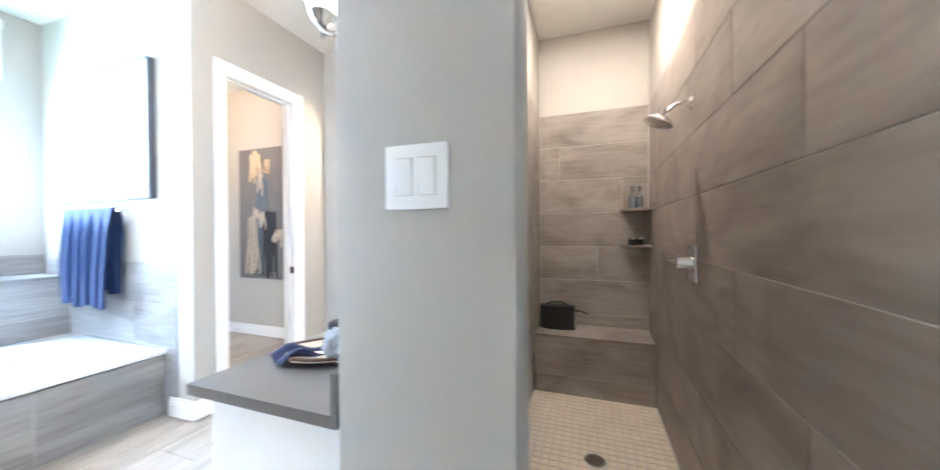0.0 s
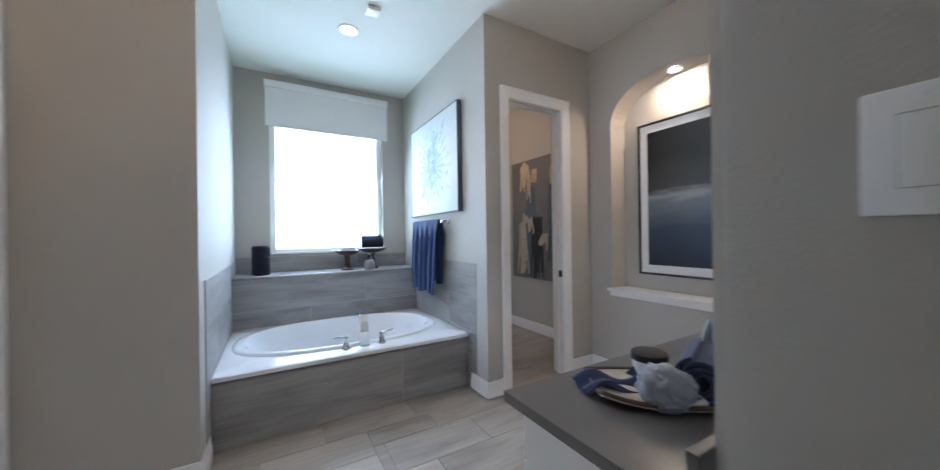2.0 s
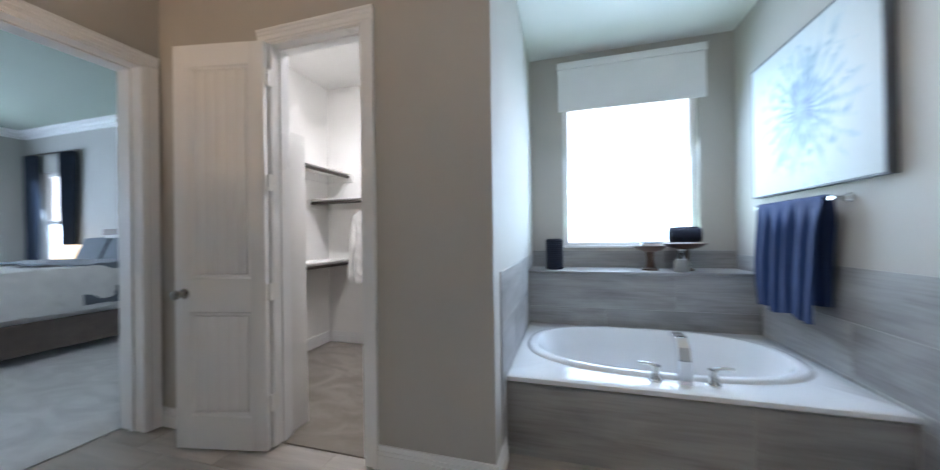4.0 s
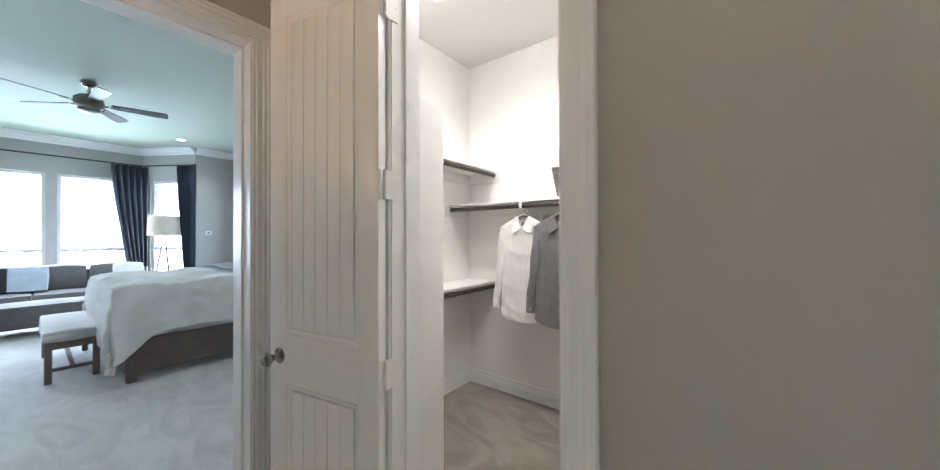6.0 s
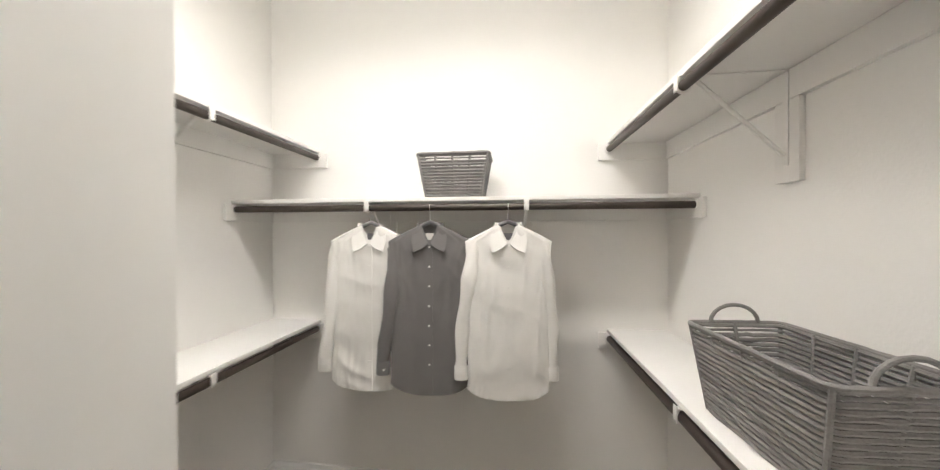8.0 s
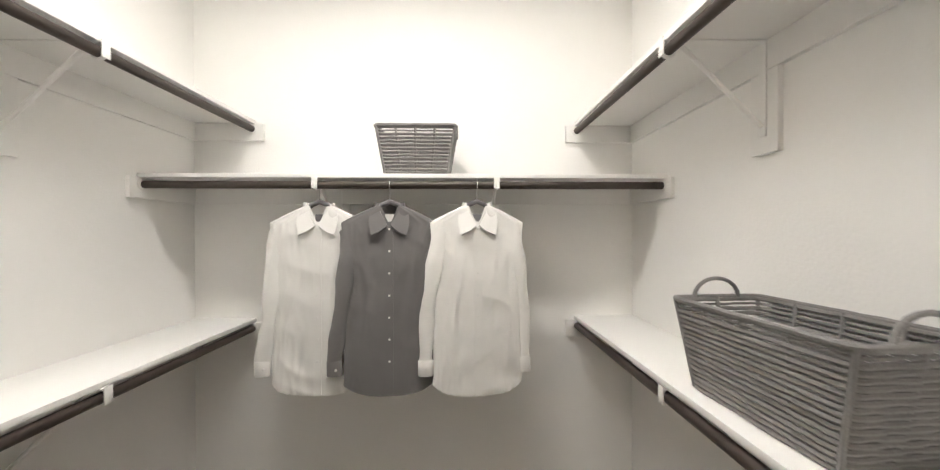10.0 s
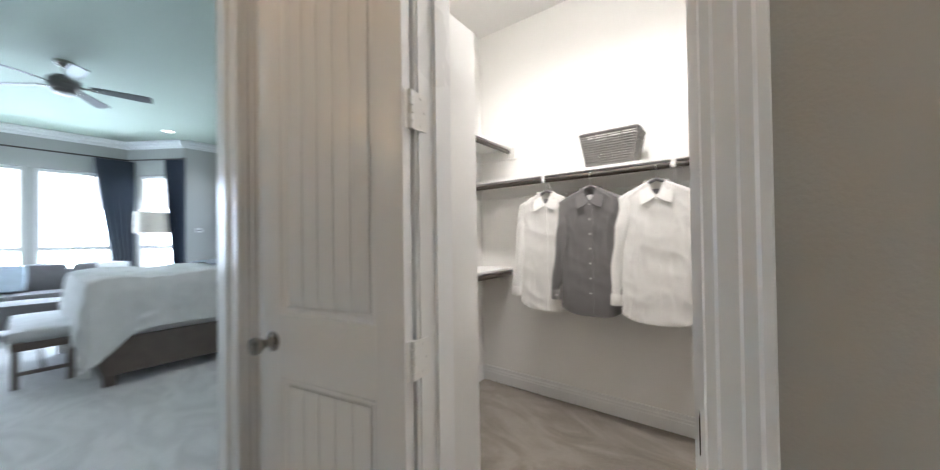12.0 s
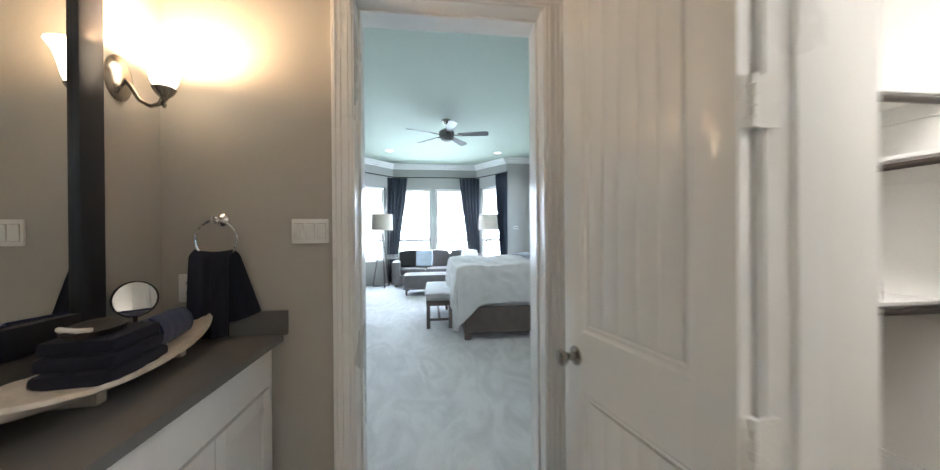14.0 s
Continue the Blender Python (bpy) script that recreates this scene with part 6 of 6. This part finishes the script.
def nightstand():
    t = thing("nightstand", (-7.95, 4.55, 0), "dark wooden nightstand beside the bed", "nightstand")
    part("body", box(-0.30, 0.30, -0.24, 0.24, 0.12, 0.62, r=0.005), BEDWOOD, t)
    part("top", box(-0.32, 0.32, -0.26, 0.26, 0.621, 0.65, r=0.005), BEDWOOD, t)
    for z in (0.15, 0.39):
        d = part("drawer", box(-0.28, 0.28, -0.256, -0.241, z, z + 0.21, r=0.003), BEDWOOD, t)
        part("handle", rod((-0.06, -0.268, z + 0.11), (0.06, -0.268, z + 0.11), 0.006), NICKEL, d)
    for x in (-0.28, 0.23):
        for y in (-0.22, 0.17):
            part("leg", box(x, x + 0.05, y, y + 0.05, 0.009, 0.12), BEDWOOD, t)
    l = thing("table_lamp", (-7.95, 4.55, 0.651), "glass table lamp with a warm glowing drum shade", "table lamp")
    part("base", lathe(bmesh.new(), [(0.07, 0), (0.07, 0.015), (0.03, 0.03), (0.075, 0.12), (0.06, 0.22), (0.015, 0.27), (0.012, 0.34)], 28), NICKEL, l)
    part("shade", lathe(bmesh.new(), [(0.19, 0.31), (0.17, 0.55), (0.167, 0.55), (0.187, 0.31)], 32, cap=False), glow("warm_shade_glow", (1.0, 0.72, 0.38), 1.6), l)


nightstand()


def head_panels():
    for x in (-7.0, -6.45, -5.9):
        t = thing("wall_panel", (x, 4.848, 1.95), "tall white framed wall panel above the bed", "wall art", "panels over the bed")
        f = bmesh.new()
        for a in ((-0.2, -0.17, -0.55, 0.55), (0.17, 0.2, -0.55, 0.55), (-0.17, 0.17, -0.55, -0.52), (-0.17, 0.17, 0.52, 0.55), (-0.012, 0.012, -0.52, 0.52), (-0.17, -0.012, -0.012, 0.012), (0.012, 0.17, -0.012, 0.012)):
            bbox(f, a[0], a[1], -0.03, 0, a[2], a[3])
        part("frame", f, TRIM, t)
        part("glass", box(-0.17, 0.17, -0.010, -0.004, -0.52, 0.52), MIRROR, t)


head_panels()
s = thing("thermostat", (-9.899, 4.28, 1.50), "small white wall thermostat", "thermostat")
part("body", box(0, 0.02, -0.05, 0.05, -0.04, 0.04, r=0.004), TRIM, s)
part("display", box(0.0195, 0.021, -0.03, 0.03, -0.015, 0.015), BLACK, s)

# Tiles last: every piece on shared meshes
TILE_CACHE = {}


def tile(parent, material, at, size, axis, name="tile", t=0.009):
    """A tile with softened edges; axis is the one across its thickness, and its back lies on the wall at that side."""
    key = (round(size[0], 3), round(size[1], 3), axis, material.name, t)
    if key not in TILE_CACHE:
        w, h = size[0] / 2 - 0.0016, size[1] / 2 - 0.0016
        e = 0.0012
        bm = bmesh.new()
        loops = []
        for a, z in ((0, 0), (0, t - e), (e, t)):
            loops.append([Vector((-w + a, -h + a, z)), Vector((w - a, -h + a, z)), Vector((w - a, h - a, z)), Vector((-w + a, h - a, z))])
        rings(bm, loops)
        m = {"z": Matrix.Identity(4), "+y": pose(0, 0, 0, -90, 0, 0), "-y": pose(0, 0, 0, 90, 0, 0), "+x": pose(0, 0, 0, 90, 0, 90), "-x": pose(0, 0, 0, 90, 0, -90)}[axis]
        bmesh.ops.transform(bm, matrix=m, verts=bm.verts)
        TILE_CACHE[key] = mesh_of(name, bm, material, False)
    ob = new(name, TILE_CACHE[key])
    ob.parent = parent
    ob.location = at
    return ob


def tile_field(parent, material, axis, plane, a0, a1, z0, z1, rows, length, shift, name="tile"):
    """Rows of long tiles on a wall: axis y walls run along x and the reverse; rows from the top down."""
    z, k = z1, 0
    plane -= 0.0065 if axis[0] == "+" else -0.0065
    while z > z0 + 0.02:
        h = min(rows, z - z0)
        off = (shift * k) % 1.0 * length
        a = a0 - off
        while a < a1 - 1e-4:
            p, q = max(a, a0), min(a + length, a1)
            if q - p > 0.015:
                mid = (p + q) / 2
                at = (mid, plane, z - h / 2) if axis.endswith("y") else (plane, mid, z - h / 2)
                tile(parent, material, at, (q - p, h), axis, name)
            a += length
        z -= h
        k += 1


def backing(name, a, label):
    return structure(name, box(*a), GROUT, label)


b = backing("tiles_shower_south", (0.33, 2.84, -0.262, -0.257, 0, 2.286), "wood-look tiled shower wall")
tile_field(b, WALLTILE, "+y", -0.257, 0.33, 2.834, 0, 2.286, 0.288, 1.2, 0.34)
b = backing("tiles_shower_east", (2.835, 2.84, -0.247, 0.63, 0, 2.286), "wood-look tiled shower end wall")
tile_field(b, WALLTILE, "-x", 2.835, -0.247, 0.624, 0, 2.286, 0.288, 1.2, 0.42)
b = backing("tiles_shower_north", (0.445, 2.82, 0.625, 0.63, 0, 2.286), "wood-look tiled shower wall")
tile_field(b, WALLTILE, "-y", 0.625, 0.445, 2.82, 0, 2.286, 0.288, 1.2, 0.34)
bench_seat = structure("shower_bench", box(2.472, 2.823, -0.246, 0.614, 0.0, 0.44), GROUT, "tiled bench at the end of the shower")
bench_seat["category"] = "bench"
tile_field(bench_seat, WALLTILE, "-x", 2.472, -0.246, 0.614, 0, 0.44, 0.295, 1.2, 0.3)
tile(bench_seat, WALLTILE, (2.64, 0.184, 0.44), (0.368, 0.86), "z", "bench_top", 0.02)
b = backing("tiles_tub_apron", (AX0 + 0.002, AX1 - 0.002, 3.012, 3.05, 0, 0.41), "daylight-greyed wood-look tiled tub apron")
tile_field(b, TUBTILE_DAYLIT, "-y", 3.012, AX0 + 0.002, AX1 - 0.002, 0, 0.41, 0.41, 1.2, 0.45)
b = backing("tiles_tub_back", (AX0 + 0.002, AX1 - 0.002, 4.222, 4.24, 0.40, 0.9045), "daylight-greyed wood-look tiled wall behind the tub")
tile_field(b, TUBTILE_DAYLIT, "-y", 4.222, AX0 + 0.002, AX1 - 0.002, 0.40, 0.904, 0.295, 1.2, 0.45)
b = backing("tiles_tub_window", (AX0 + 0.002, AX1 - 0.002, YT - 0.004, YT, 0.93, 1.095), "grey wood-look tiled upstand below the window")
tile_field(b, TUBTILE_DAYLIT, "-y", YT - 0.004, AX0 + 0.002, AX1 - 0.002, 0.931, 1.095, 0.165, 1.2, 0.45)
for nm, ax, x0, x1, pl in (("tiles_tub_west", "+x", AX0, AX0 + 0.003, AX0 + 0.003), ("tiles_tub_east", "-x", AX1 - 0.003, AX1, AX1 - 0.003)):
    b = backing(nm, (x0, x1, 2.86, 4.20, 0.0, 1.06), "daylight-greyed wood-look tiled wainscot beside the tub")
    tile_field(b, TUBTILE_DAYLIT, ax, pl, 2.86, 4.198, 0.40, 1.06, 0.295, 0.9, 0.45)
    tile_field(b, TUBTILE_DAYLIT, ax, pl, 2.86, 3.0, 0.0, 0.40, 0.295, 0.9, 0.45)
    b2 = backing(nm + "_upstand", (x0, x1, 4.205, YT - 0.004, 0.931, 1.06), "grey wood-look tiled upstand beside the ledge")
    tile_field(b2, TUBTILE_DAYLIT, ax, pl, 4.207, YT - 0.014, 0.931, 1.06, 0.165, 0.9, 0.45)

floor_ob = bpy.data.objects["floor"]


def floor_tiles(x0, x1, y0, y1, length=0.61, width=0.305):
    k, y = 0, y0
    while y < y1 - 0.02:
        w = min(width, y1 - y)
        x = x0 - (0.38 * k % 1.0) * length
        while x < x1 - 1e-4:
            p, q = max(x, x0), min(x + length, x1)
            if q - p > 0.02:
                tile(floor_ob, FLOORTILE, ((p + q) / 2, y + w / 2, -0.006), (q - p, w), "z", "floor_tile", 0.006)
            x += length
        y += w
        k += 1


floor_tiles(-3.06, 0.33, -0.262, YN + 0.05)
floor_tiles(0.33, XE, 0.735, YN + 0.05)
floor_tiles(AX0, AX1, YN + 0.05, 3.02)
floor_tiles(AX1 + 0.12, 2.80, YN + 0.05, 5.2)
curb = structure("shower_curb", box(0.335, 0.445, -0.245, 0.30, 0.0, 0.012, r=0.003), WALLTILE, "low tiled sill at the shower entrance")

pan = structure("floor_shower", box(0.445, 2.472, -0.247, 0.625, -0.005, 0.0), GROUT, "cream mosaic shower floor on pale grout")
rest, s = bmesh.new(), 0.0505
count = 0
ny = int(0.86 / s)
for i in range(int(2.03 / s)):
    for j in range(ny):
        x, y = 2.445 - s * i, -0.221 + s * j
        if (x - 1.73) ** 2 + (y - 0.17) ** 2 < 0.062 ** 2:
            continue
        if 1.0 < x < 2.0 and count < 300:
            tile(pan, MOSAIC, (x, y, 0.0), (s - 0.004, s - 0.004), "z", "mosaic_tile", 0.0035)
            count += 1
        else:
            w = s / 2 - 0.003
            vs = [rest.verts.new(p) for p in ((x - w, y - w, 0.0035), (x + w, y - w, 0.0035), (x + w, y + w, 0.0035), (x - w, y + w, 0.0035), (x - w, y - w, 0), (x + w, y - w, 0), (x + w, y + w, 0), (x - w, y + w, 0))]
            for q in ((0, 1, 2, 3), (0, 4, 5, 1), (1, 5, 6, 2), (2, 6, 7, 3), (3, 7, 4, 0)):
                rest.faces.new([vs[a] for a in q])
tagged(part("mosaic_rest", rest, MOSAIC, pan, "", False), kind="stuff")
